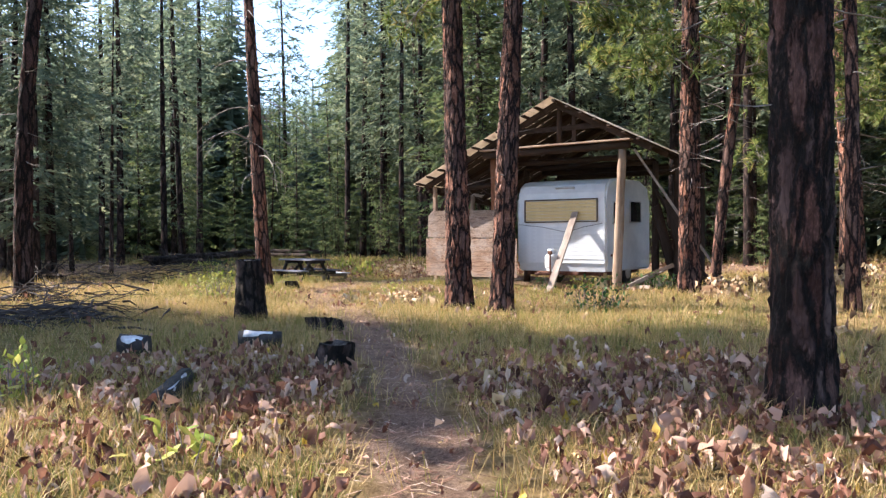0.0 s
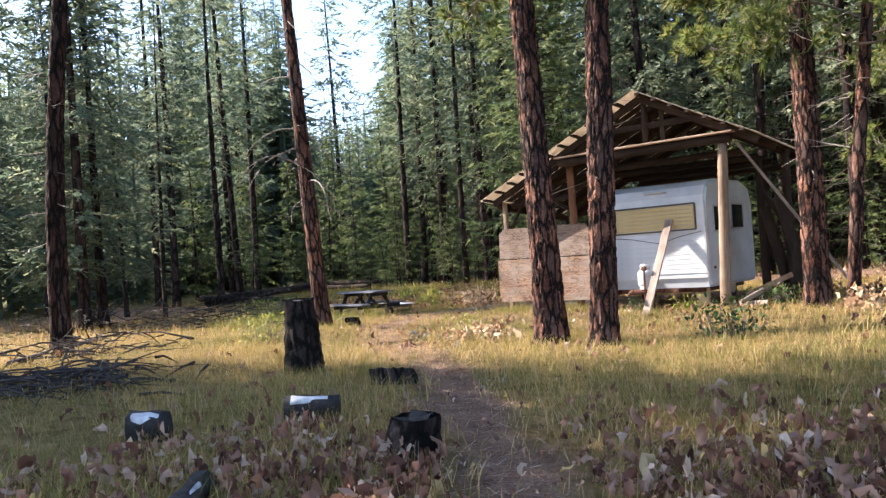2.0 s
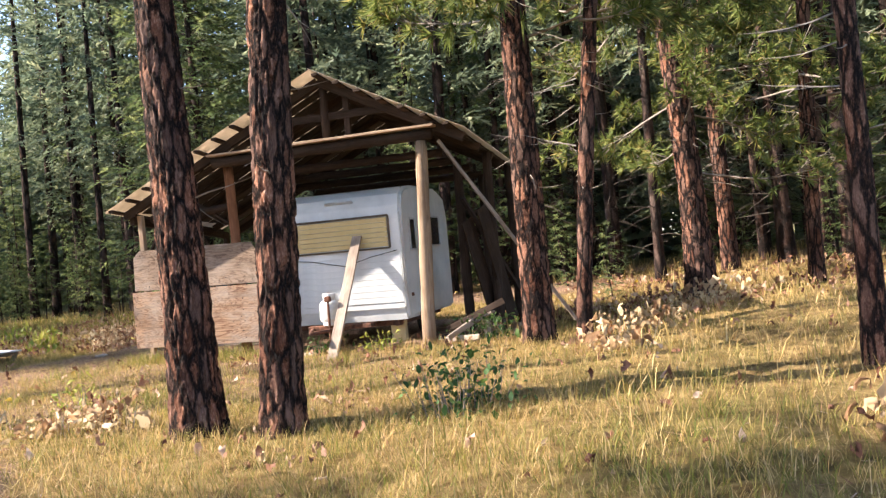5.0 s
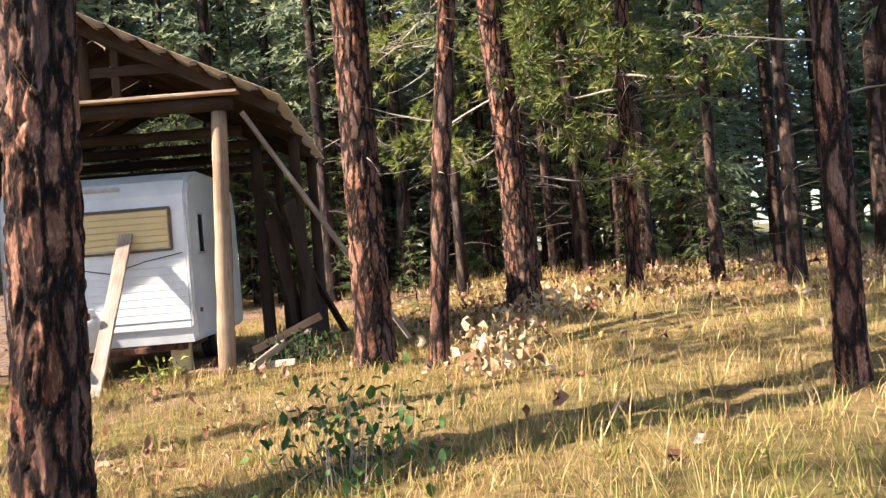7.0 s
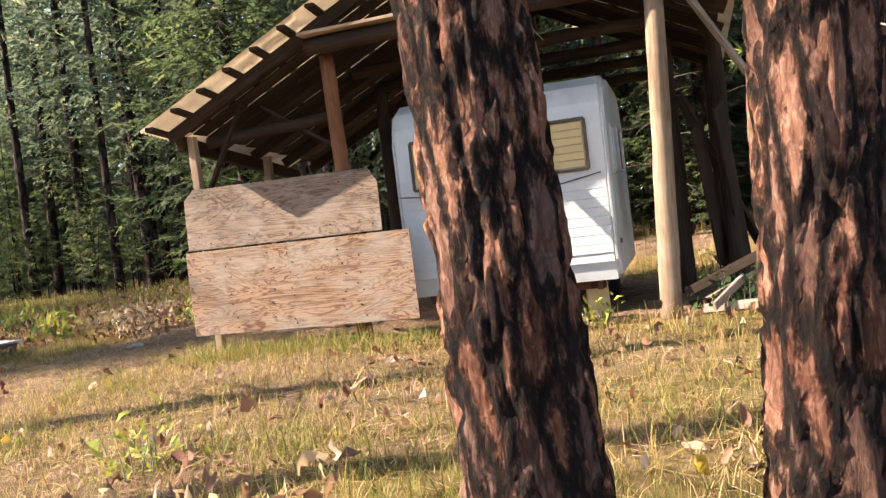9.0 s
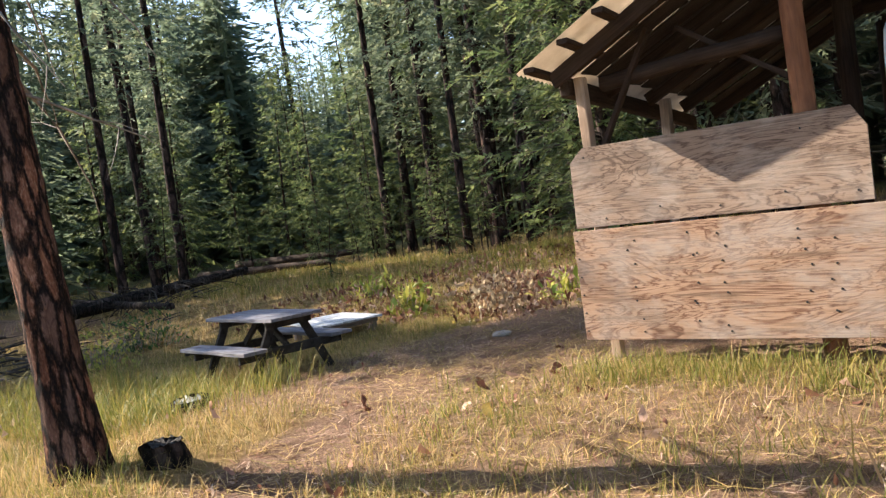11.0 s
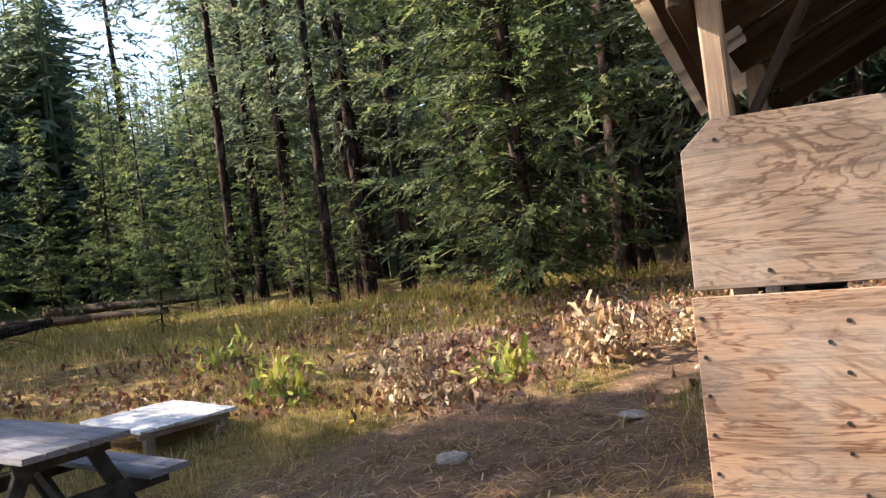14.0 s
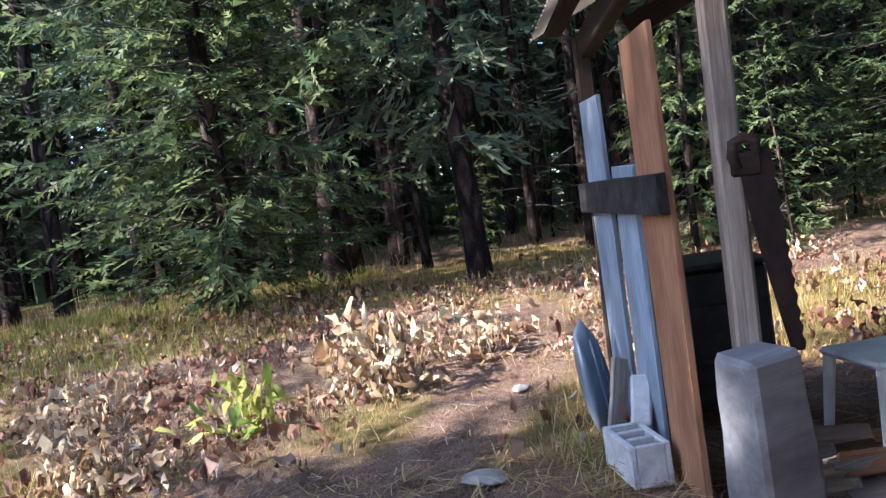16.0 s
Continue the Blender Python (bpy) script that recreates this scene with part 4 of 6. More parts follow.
def plywood_sheet(name, outline, y, t, mat, label, nails, tilt=0.0):
    """A sheet of plywood from its outline in x and z, with nail heads on its face."""
    bm = bmesh.new()
    vs = [bm.verts.new((x, -t / 2, z)) for x, z in outline]
    f = bm.faces.new(vs)
    ext = bmesh.ops.extrude_face_region(bm, geom=[f])
    bmesh.ops.translate(bm, vec=(0, t, 0), verts=[e for e in ext["geom"] if isinstance(e, bmesh.types.BMVert)])
    bmesh.ops.recalc_face_normals(bm, faces=bm.faces[:])
    bmesh.ops.bevel(bm, geom=bm.edges[:], offset=0.003, segments=1, affect="EDGES")
    sheet = thing(name, label, "plywood", m=pose(0, y, 0, tilt))
    part("sheet", bm, mat, sheet)
    nail = bmesh.new()
    bmesh.ops.create_cone(nail, cap_ends=True, segments=8, radius1=0.01, radius2=0.008, depth=0.006, matrix=Matrix.Rotation(radians(90), 4, "X"))
    first = None
    for x, z in nails:
        if first is None:
            first = part("nail", nail, BLACK, sheet, m=pose(x, -t / 2 - 0.002, z))
        else:
            mesh_part("nail", first.data, sheet, pose(x, -t / 2 - 0.002, z))
    return sheet


nr = random.Random(8)
low_nails = [(0.03, 0.28 + 0.16 * i) for i in range(6)] + [(2.7, 0.3 + 0.2 * i) for i in range(5)]
low_nails += [(cx + nr.gauss(0, 0.03), 0.27 + 0.095 * i + nr.gauss(0, 0.025)) for cx in (0.55, 1.07, 1.3, 1.9, 2.12) for i in range(9) if nr.random() < 0.75]
plywood_sheet("lower_plywood", [(0, 0.2), (2.73, 0.195), (2.73, 1.15), (0, 1.165)], -0.012, 0.018, PLY, "tan plywood sheet dotted with nails, nailed across the shed front", low_nails)
plywood_sheet("upper_plywood", [(0.0, 1.185), (2.40, 1.172), (2.40, 1.70), (2.30, 1.86), (0.13, 1.885), (0.0, 1.765)], 0.012, 0.018, PLY_GREY,
              "weathered brown plywood sheet with cut corners", [(0.3 + 0.5 * i, 1.25 + 0.05 * (i % 2)) for i in range(5)] + [(1.95, 1.75), (0.14, 1.8)], -2.5)


# ---- trailer ----
def build_trailer():
    x0, x1, y0, y1, z0, z1 = 2.47, 4.84, 0.47, 3.2, 0.36, 2.56
    tr = thing("travel_trailer", "old white travel trailer with ribbed siding, parked under the shed roof", "trailer")
    # rounded body seen from its end: profile in y and z
    prof = [(y0 + 0.06, z0), (y0 + 0.015, z0 + 0.28), (y0, z0 + 0.75), (y0 + 0.0, z1 - 0.55), (y0 + 0.03, z1 - 0.32), (y0 + 0.12, z1 - 0.13), (y0 + 0.32, z1 - 0.02), (y0 + 0.7, z1 + 0.03), (y1 - 0.6, z1 + 0.03), (y1 - 0.15, z1 - 0.12), (y1, z1 - 0.5), (y1, z0)]
    bm = bmesh.new()
    left = [bm.verts.new((x0, y, z)) for y, z in prof]
    right = [bm.verts.new((x1, y, z)) for y, z in prof]
    bm.faces.new(left[::-1]), bm.faces.new(right)
    for i in range(len(prof)):
        j = (i + 1) % len(prof)
        bm.faces.new((left[i], left[j], right[j], right[i]))
    bmesh.ops.recalc_face_normals(bm, faces=bm.faces[:])
    bmesh.ops.bevel(bm, geom=[e for e in bm.edges if abs(e.verts[0].co.x - e.verts[1].co.x) < 1e-4 and e.calc_face_angle(0) > 1.2], offset=0.05, segments=3, affect="EDGES")
    part("body", bm, WHITE, tr, smooth=False)
    # horizontal ribs of the lower siding
    for i in range(9):
        z = z0 + 0.24 + i * 0.098
        bm = box_bm(x1 - x0 - 0.12, 0.01, 0.094, 0.003)
        part("siding_rib", bm, WHITE, tr, m=pose((x0 + x1) / 2, y0 + (0.012 if i < 1 else 0.002) - 0.002, z, -1.2))
    # broad end window with a closed cream shutter
    wx0, wx1, wz0, wz1 = 2.69, 4.62, 1.55, 2.08
    win = new("window")
    win.parent = tr
    tagged(win, "wide window closed by a ribbed cream shutter")
    for i in range(6):
        h = (wz1 - wz0 - 0.05) / 6
        part("shutter_rib", box_bm(wx1 - wx0 - 0.05, 0.02, h - 0.004, 0.006), CREAM, win, m=pose((wx0 + wx1) / 2, y0 - 0.014, wz0 + 0.025 + h * (i + 0.5), 6))
    for a, b, w in (((wx0, wz0), (wx1, wz0), 0.03), ((wx0, wz1), (wx1, wz1), 0.035), ((wx0, wz0), (wx0, wz1), 0.025), ((wx1, wz0), (wx1, wz1), 0.03)):
        board("frame", (a[0], y0 - 0.016, a[1]), (b[0], y0 - 0.016, b[1]), 0.03, w, FRAME, win, rough=0.001)
    part("corner_trim", box_bm(0.03, 0.02, 1.55, 0.006), TRIM, tr, m=pose(x1 - 0.03, y0 - 0.008, z0 + 0.98))
    part("corner_trim", box_bm(0.03, 0.02, 1.55, 0.006), TRIM, tr, m=pose(x0 + 0.03, y0 - 0.008, z0 + 0.98))
    wire = [(x0 + 0.02, y0 - 0.012, 1.5), (x0 + 0.7, y0 - 0.014, 1.43), (x0 + 1.35, y0 - 0.016, 1.3), (x0 + 1.5, y0 - 0.016, 1.34), (x0 + 1.8, y0 - 0.016, 1.42), (x1 - 0.1, y0 - 0.014, 1.5)]
    part("wire", tube_bm(wire, [0.006] * 6, 5), BLACK, tr, "thin sagging dark wire")
    part("roof_vent", box_bm(0.5, 0.1, 0.03, 0.01), TRIM, tr, m=pose(3.75, y0 + 0.06, 2.36, -20))
    # side windows, door and belly
    for y, w, z in ((0.98, 0.3, 1.75), (2.2, 0.7, 1.8)):
        w_side = part("side_window", box_bm(0.02, w, 0.5, 0.005), GLASS, tr, m=pose(x1 + 0.004, y, z))
        for dy in (-w / 2, w / 2):
            part("frame", box_bm(0.03, 0.03, 0.54, 0.004), TRIM, w_side, m=pose(0.008, dy, 0))
        for dz in (-0.26, 0.26):
            part("frame", box_bm(0.03, w, 0.03, 0.004), TRIM, w_side, m=pose(0.008, 0, dz))
    part("tail_light", box_bm(0.02, 0.1, 0.06, 0.01), RUST, tr, m=pose(x1 + 0.008, 0.75, 0.75))
    for y in (0.72, 2.9):
        board("chassis_rail", (x0 + 0.2, y, z0 - 0.05), (x1 - 0.2, y, z0 - 0.05), 0.06, 0.1, RUST, tr)
    for x in (x0 + 0.25, x1 - 0.25):
        board("chassis_rail", (x, y0 + 0.1, z0 - 0.05), (x, y1 - 0.2, z0 - 0.05), 0.06, 0.1, RUST, tr)
        wheel = part("wheel", tube_bm([(-0.1, 0, 0), (-0.07, 0, 0), (0.07, 0, 0), (0.1, 0, 0)], [0.24, 0.31, 0.31, 0.24], 24), BLACK, tr, m=pose(x, 2.1, 0.3))
        part("rim", tube_bm([(-0.11, 0, 0), (0.11, 0, 0)], [0.16, 0.16], 20), TRIM, wheel)
    # tow frame
    pole("tow_bar", (x0 + 0.6, y0 + 0.2, 0.33), ((x0 + x1) / 2, -0.75, 0.33), 0.035, 0.035, RUST, tr, sides=4)
    pole("tow_bar", (x1 - 0.6, y0 + 0.2, 0.33), ((x0 + x1) / 2, -0.75, 0.33), 0.035, 0.035, RUST, tr, sides=4)
    board("tow_cross_bar", (3.25, 0.1, 0.34), (4.35, 0.1, 0.34), 0.16, 0.07, RUST, tr, "rusty cross bar")
    pole("jack", (3.78, -0.3, -0.05), (3.78, -0.3, 0.84), 0.022, 0.02, RUST, tr, "rusty jack post", sides=8)
    part("jack_head", box_bm(0.1, 0.08, 0.09, 0.015), RUST, tr, m=pose(3.78, -0.3, 0.82))
    return tr


build_trailer()


def lathe_bm(profile, segs=20):
    bm = bmesh.new()
    rings = [[bm.verts.new((r * math.cos(2 * math.pi * s / segs), r * math.sin(2 * math.pi * s / segs), z)) for s in range(segs)] for r, z in profile]
    for a, b in zip(rings, rings[1:]):
        for s in range(segs):
            bm.faces.new((a[s], a[(s + 1) % segs], b[(s + 1) % segs], b[s]))
    bm.faces.new(rings[0][::-1]), bm.faces.new(rings[-1])
    return bm


def build_tank(x, y, z):
    t = thing("propane_tank", "dull white propane cylinder standing on the tow frame", "gas cylinder", m=pose(x, y, z) @ Matrix.Diagonal((1.1, 1.1, 0.98, 1)))
    part("cylinder", lathe_bm([(0.11, 0.0), (0.115, 0.03), (0.1, 0.04), (0.145, 0.09), (0.15, 0.12), (0.15, 0.33), (0.14, 0.37), (0.1, 0.41), (0.05, 0.43)]), TANK, t, smooth=True)
    part("collar", lathe_bm([(0.09, 0.41), (0.095, 0.52), (0.085, 0.53)]), TANK, t, smooth=True)
    part("valve", lathe_bm([(0.02, 0.43), (0.02, 0.5), (0.04, 0.51), (0.04, 0.54)], 10), RUST, t)


build_tank(3.66, 0.02, 0.38)
lb = board("leaning_board", (3.97, -0.74, gz(3.97, -0.74) - 0.02), (4.07, 0.44, 1.78), 0.17, 0.04, WOOD_GREY, None, roll=0, seed=61)
tagged(lb, "weathered grey plank leaning against the trailer end", "plank")
ys = thing("support_block", "yellowish wooden block under the trailer corner", "wood block", (4.52, 0.85, gz(4.52, 0.85)))
part("block", box_bm(0.24, 0.22, 0.36, 0.012, 0.006), CREAM, ys, m=pose(0, 0, 0.17, 0, 0, 8))


def rock_bm(sx, sy, sz, seed):
    bm = bmesh.new()
    bmesh.ops.create_icosphere(bm, subdivisions=2, radius=1.0)
    for v in bm.verts:
        n = 1 + 0.28 * noise.noise(v.co * 1.3 + Vector((seed * 3.1, 0, 0))) + 0.1 * noise.noise(v.co * 4 + Vector((0, seed, 0)))
        v.co = Vector((v.co.x * sx, v.co.y * sy, max(v.co.z, -0.5) * sz)) * n
    return bm


for i, (x, y, s) in enumerate(((3.35, -0.15, 0.15), (3.55, 0.2, 0.11), (-2.2, 1.75, 0.15), (-1.1, 2.7, 0.13), (-1.3, 6.4, 0.13), (-0.9, 4.4, 0.08))):
    tagged(part("stone", rock_bm(s, s * 0.8, s * 0.24, i), STONE, None, m=pose(x, y, gz(x, y) + s * 0.08, 0, 0, i * 50)), "pale grey half-buried stone", "stone", "stones in the yard")


# ---- picnic table and platform ----
def build_picnic_table(m):
    t = thing("picnic_table", "weathered grey picnic table with legs coloured dark as in shade and attached benches", "picnic table", m=m)
    for i in range(5):
        board("tabletop_plank", (-0.8, -0.27 + i * 0.135, 0.745), (0.8, -0.27 + i * 0.135, 0.745), 0.129, 0.04, TABLE_TOP, t, seed=i)
    for s in (-1, 1):
        for i in range(2):
            board("bench_plank", (-0.8, s * 0.57 + (i - 0.5) * 0.15, 0.44), (0.8, s * 0.57 + (i - 0.5) * 0.15, 0.44), 0.143, 0.04, TABLE_TOP, t, seed=9 + i)
    # legs and battens in near-black: the shade below the top is painted on
    for x in (-0.55, 0.55):
        for s in (-1, 1):
            board("leg", (x, s * 0.56, -0.03), (x, s * 0.18, 0.72), 0.04, 0.095, CHAR_SHADE, t, seed=int(10 * x + s))
        board("bench_beam", (x + 0.04, -0.68, 0.37), (x + 0.04, 0.68, 0.37), 0.04, 0.1, CHAR_SHADE, t)
        board("top_batten", (x + 0.04, -0.3, 0.68), (x + 0.04, 0.3, 0.68), 0.04, 0.09, CHAR_SHADE, t)
        board("brace", (x * 0.95, 0, 0.38), (x * 0.15, 0, 0.7), 0.04, 0.08, CHAR_SHADE, t)
    return t


build_picnic_table(pose(-4.3, -0.16, gz(-4.3, -0.16), 0, 0, -9))


def build_platform():
    p = thing("low_platform", "low platform of pale sun-bleached planks in the grass", "platform", m=pose(-5.97, 2.52, gz(-5.97, 2.52), 0, 0, -15))
    for i in range(6):
        board("plank", (-0.67 + 0.03 * (i % 2), -0.45 + i * 0.175, 0.25), (0.66, -0.45 + i * 0.175, 0.25), 0.165, 0.03, WHITE_ROT, p, seed=i, rough=0.006)
    for x in (-0.52, 0.0, 0.52):
        board("bearer", (x, -0.5, 0.195), (x, 0.48, 0.195), 0.06, 0.08, WOOD_GREY, p)
    for x in (-0.52, 0.52):
        for y in (-0.4, 0.4):
            board("foot", (x, y, -0.05), (x, y, 0.16), 0.1, 0.1, WOOD_GREY, p)


build_platform()


# ---- stumps and logs ----
def stump(name, label, x, y, r, h, mat, seed, lean=(0, 0), top_mat=None):
    st = thing(name, label, "stump", m=pose(x, y, gz(x, y) - 0.03, lean[0], lean[1], seed * 40))
    v, f = trunk_arrays(h, r, seed, 36, 30, r * 0.12, 0.28, 0.01, 0.12)
    v = [(a, b, c + 0.15) for a, b, c in v]
    me = mesh_from("trunk", v, f, mat, True)
    mesh_part("trunk", me, st)
    bm = bmesh.new()
    rnd = random.Random(seed)
    ring = [bm.verts.new((math.cos(a) * r * 0.93, math.sin(a) * r * 0.93, h - 0.01 + rnd.uniform(-0.03, 0.03))) for a in [2 * math.pi * i / 26 for i in range(26)]]
    mid = bm.verts.new((0, 0, h - 0.03))
    for i in range(26):
        bm.faces.new((ring[i], ring[(i + 1) % 26], mid))
    part("cut_face", bm, top_mat or CHAR_SHADE, st)
    return st


stump("tall_stump", "tall charred stump with yellow-green moss on its side", 3.15, -8.8, 0.2, 0.95, BARK_DARK, 3, (0, -4))
stump("black_stump", "short blackened stump with a cracked top", 7.45, -11.6, 0.16, 0.3, BARK_DARK, 4)
stump("low_stump", "low cut stump with dark rings among dry leaves", 5.15, -9.3, 0.21, 0.17, BARK_DARK, 5, (8, 0))
stump("small_stump", "small dark stump in the grass", -1.68, -3.2, 0.13, 0.2, BARK_DARK, 6)
stump("cut_stump", "low stump with a pale cut top", -3.5, -1.8, 0.15, 0.16, BARK_DARK, 7, (0, 6), WHITE_ROT)
stump("grass_stump", "small dark stump beside the brush", -5.4, -2.2, 0.15, 0.22, BARK_DARK, 8)


def burnt_log(label, a, b, r, seed):
    """A log lying on the ground, burnt black, with a pale ash-grey upper side."""
    za, zb = gz(*a) + r * 0.8, gz(*b) + r * 0.8
    lg = thing("burnt_log", label, "log")
    pole("log", (*a, za), (*b, zb), r, r * 0.9, CHAR_SHADE, lg, wob=0.12, seed=seed, sides=16)
    d = (Vector((*b, zb)) - Vector((*a, za)))
    p0, p1 = Vector((*a, za)) + d * 0.12, Vector((*a, za)) + d * 0.8
    side = Vector((-d.y, d.x, 0)).normalized()
    off = side * (-r * 0.3) + Vector((0, 0, r * 0.52))
    pole("ash_patch", p0 + off, p1 + off, r * 0.46, r * 0.36, WHITE_ROT, lg, "pale ash-grey face", wob=0.3, seed=seed + 1, sides=12)


burnt_log("short burnt log with a pale grey face among dry leaves", (5.65, -11.2), (6.0, -10.9), 0.115, 1)
burnt_log("charred round with an ash-grey band lying in the grass", (4.98, -12.25), (5.2, -12.03), 0.14, 2)
burnt_log("long burnt log with a pale face in the leaf litter", (7.95, -13.95), (7.0, -12.95), 0.085, 3)


def fallen_log(label, a, b, r, seed, mat=DEAD, z=0.0, branches=10):
    f = thing("fallen_log", label, "log")
    za, zb = gz(*a) + r + z, gz(*b) + r + z
    pole("log", (*a, za), (*b, zb), r, r * 0.6, mat, f, wob=0.08, seed=seed)
    rnd = random.Random(seed)
    paths = []
    A, B = Vector((*a, za)), Vector((*b, zb))
    for _ in range(branches):
        p = A.lerp(B, rnd.random())
        paths.append(limb_path(p, (rnd.uniform(-1, 1), rnd.uniform(-1, 1), rnd.uniform(-0.4, 0.8)), rnd.uniform(0.4, 1.6), 0.02, rnd, 0.1, 0, 4))
    if paths:
        tagged(mesh_part("branchwork", mesh_from("branchwork", *twig_arrays(paths), TWIG_DARK, True), f), kind="stuff")


fallen_log("long dark fallen trunk with dead branches", (-16.2, 3.2), (-18.6, 10.6), 0.2, 1, BARK_DARK, 0.25, 34)
fallen_log("fallen trunk at the foot of the forest", (-27.5, 17.0), (-20.5, 17.8), 0.2, 2, WOOD_DARK, 0.2, 12)
fallen_log("fallen trunk lying across the grass edge", (-25.0, 13.2), (-18.6, 14.6), 0.18, 3, WOOD_DARK, 0.1, 12)
fallen_log("thin grey fallen pole propped on brush", (-8.5, -5.2), (-3.8, -9.5), 0.05, 4, DEAD, 0.1, 14)
fallen_log("thin fallen pole running into the brush", (-16.5, -1.5), (-11.5, -3.4), 0.08, 5, BARK_DARK, 0.2, 22)
fallen_log("fallen dead trunk in the shade", (-20.0, 5.5), (-12.6, 3.9), 0.13, 6, BARK_DARK, 0.2, 34)


def brush_pile(x, y, w, h, count, seed):
    rnd = random.Random(seed)
    paths = []
    for _ in range(count):
        a = rnd.uniform(0, 6.28)
        px, py = x + rnd.gauss(0, w * 0.4), y + rnd.gauss(0, w * 0.35)
        paths.append(limb_path((px, py, gz(px, py) + rnd.uniform(0.02, h)), (math.cos(a), math.sin(a), rnd.uniform(-0.2, 0.3)), rnd.uniform(0.4, 1.4), rnd.uniform(0.006, 0.024), rnd, 0.1, 0, 4))
    tagged(new("brush_pile", mesh_from("brush_pile", *twig_arrays(paths, 5), TWIG_DARK, True)), "heap of dead dark branches on the ground", "brush pile", kind="stuff")


brush_pile(1.5, -11.1, 1.35, 0.2, 180, 1)
brush_pile(-3.4, -8.0, 2.2, 0.45, 110, 5)
brush_pile(-9.5, -1.5, 3.0, 0.7, 130, 2)
brush_pile(-14.5, -2.5, 3.5, 0.8, 120, 3)
brush_pile(-17.5, 6.5, 3.0, 0.6, 110, 4)


# ---- side of the shed: boards, saw, blocks, chair ----
def plank_panel():
    p = thing("board_panel", "upright skylight-tinted grey and red-brown boards with a dark batten", "board panel")
    def at(f, z, out=0.0):
        return (-0.165 - 0.155 * f + out, 2.0 + 1.7 * f, z)

    board("blue_board", at(0.79, -0.05), at(0.76, 1.84), 0.5, 0.025, WOOD_SKYLIT, p, "grey board tinted blue as by skylight in shade", roll=95, seed=1)
    board("blue_board", at(0.44, -0.05), at(0.42, 1.44), 0.42, 0.025, WOOD_SKYLIT, p, "grey board tinted blue as by skylight in shade", roll=95, seed=2)
    board("brown_board", at(0.14, -0.1, 0.01), at(0.13, 1.98, 0.01), 0.46, 0.028, WOOD_RED, p, "red-brown weathered board", roll=95, seed=3)
    board("batten", at(1.0, 1.3, -0.03), at(-0.02, 1.3, -0.03), 0.05, 0.17, CHAR_SHADE, p, "dark charred batten", seed=4)


plank_panel()


def hand_saw():
    s = thing("hand_saw", "rusty old wide-bladed hand saw hanging on a shed post", "saw", m=pose(0.15, 1.97, 1.4, 0, 2, 0))
    bm = bmesh.new()
    n = 26
    left = [(-0.05, 0.02), (0.0, -0.3), (0.1, -0.78)]
    right = [(0.085 + 0.07 * i / n, 0.03 - 0.81 * i / n) for i in range(n + 1)]
    pts = left + [(x + (0.006 if i % 2 else -0.004), z) for i, (x, z) in reversed(list(enumerate(right)))]
    f = bm.faces.new([bm.verts.new((x, 0, z)) for x, z in pts])
    ext = bmesh.ops.extrude_face_region(bm, geom=[f])
    bmesh.ops.translate(bm, vec=(0, 0.003, 0), verts=[e for e in ext["geom"] if isinstance(e, bmesh.types.BMVert)])
    bmesh.ops.recalc_face_normals(bm, faces=bm.faces[:])
    part("blade", bm, SAW_RUST, s)
    part("handle", tube_bm([(-0.04, 0, -0.05), (-0.06, 0, 0.0), (-0.055, 0, 0.05), (-0.015, 0, 0.07), (0.03, 0, 0.055), (0.03, 0, 0.0)], [0.02, 0.022, 0.022, 0.022, 0.022, 0.02], 8), WOOD_DARK, s, "worn dark wooden handle", True)
    part("grip_plate", box_bm(0.12, 0.014, 0.1, 0.01), WOOD_DARK, s, m=pose(-0.01, 0, -0.03))


hand_saw()


def cinder_block(at, rz, ry=0.0):
    c = thing("cinder_block", "grey concrete block with three hollow cores on the ground", "concrete block", m=pose(*at, 0, ry, rz))
    L, W, H, w = 0.39, 0.19, 0.19, 0.03
    for y in (-W / 2 + w / 2, W / 2 - w / 2):
        part("side_wall", box_bm(L, w, H, 0.006, 0.002), CONCRETE, c, m=pose(0, y, H / 2))
    for i in range(4):
        part("web", box_bm(w, W - 2 * w, H - 0.004, 0.004, 0.001), CONCRETE, c, m=pose(-L / 2 + w / 2 + (L - w) * i / 3, 0, H / 2))


cinder_block((-0.37, 2.48, gz(-0.37, 2.48) - 0.01), 102)
wb = tagged(part("white_block", box_bm(0.26, 0.1, 0.13, 0.012, 0.004, 2, 3), CONCRETE, None, m=pose(-0.29, 2.74, 0.27, 10, -52, 75)), "pale chalky block leaning on a concrete block", "block")


def timber_block():
    bm = box_bm(0.27, 0.26, 0.82, 0.02, 0.008, 4, 6)
    for v in bm.verts:
        k = 0.86 + 0.16 * (0.5 - v.co.z / 0.82)
        v.co.x *= k
        v.co.y *= k
    tagged(part("timber_block", bm, GREY_TIMBER, None, m=pose(0.05, 1.81, gz(0.05, 1.81) + 0.24, 3, -4, 24)), "upright squared grey timber block with hewn edges", "wood block")


timber_block()


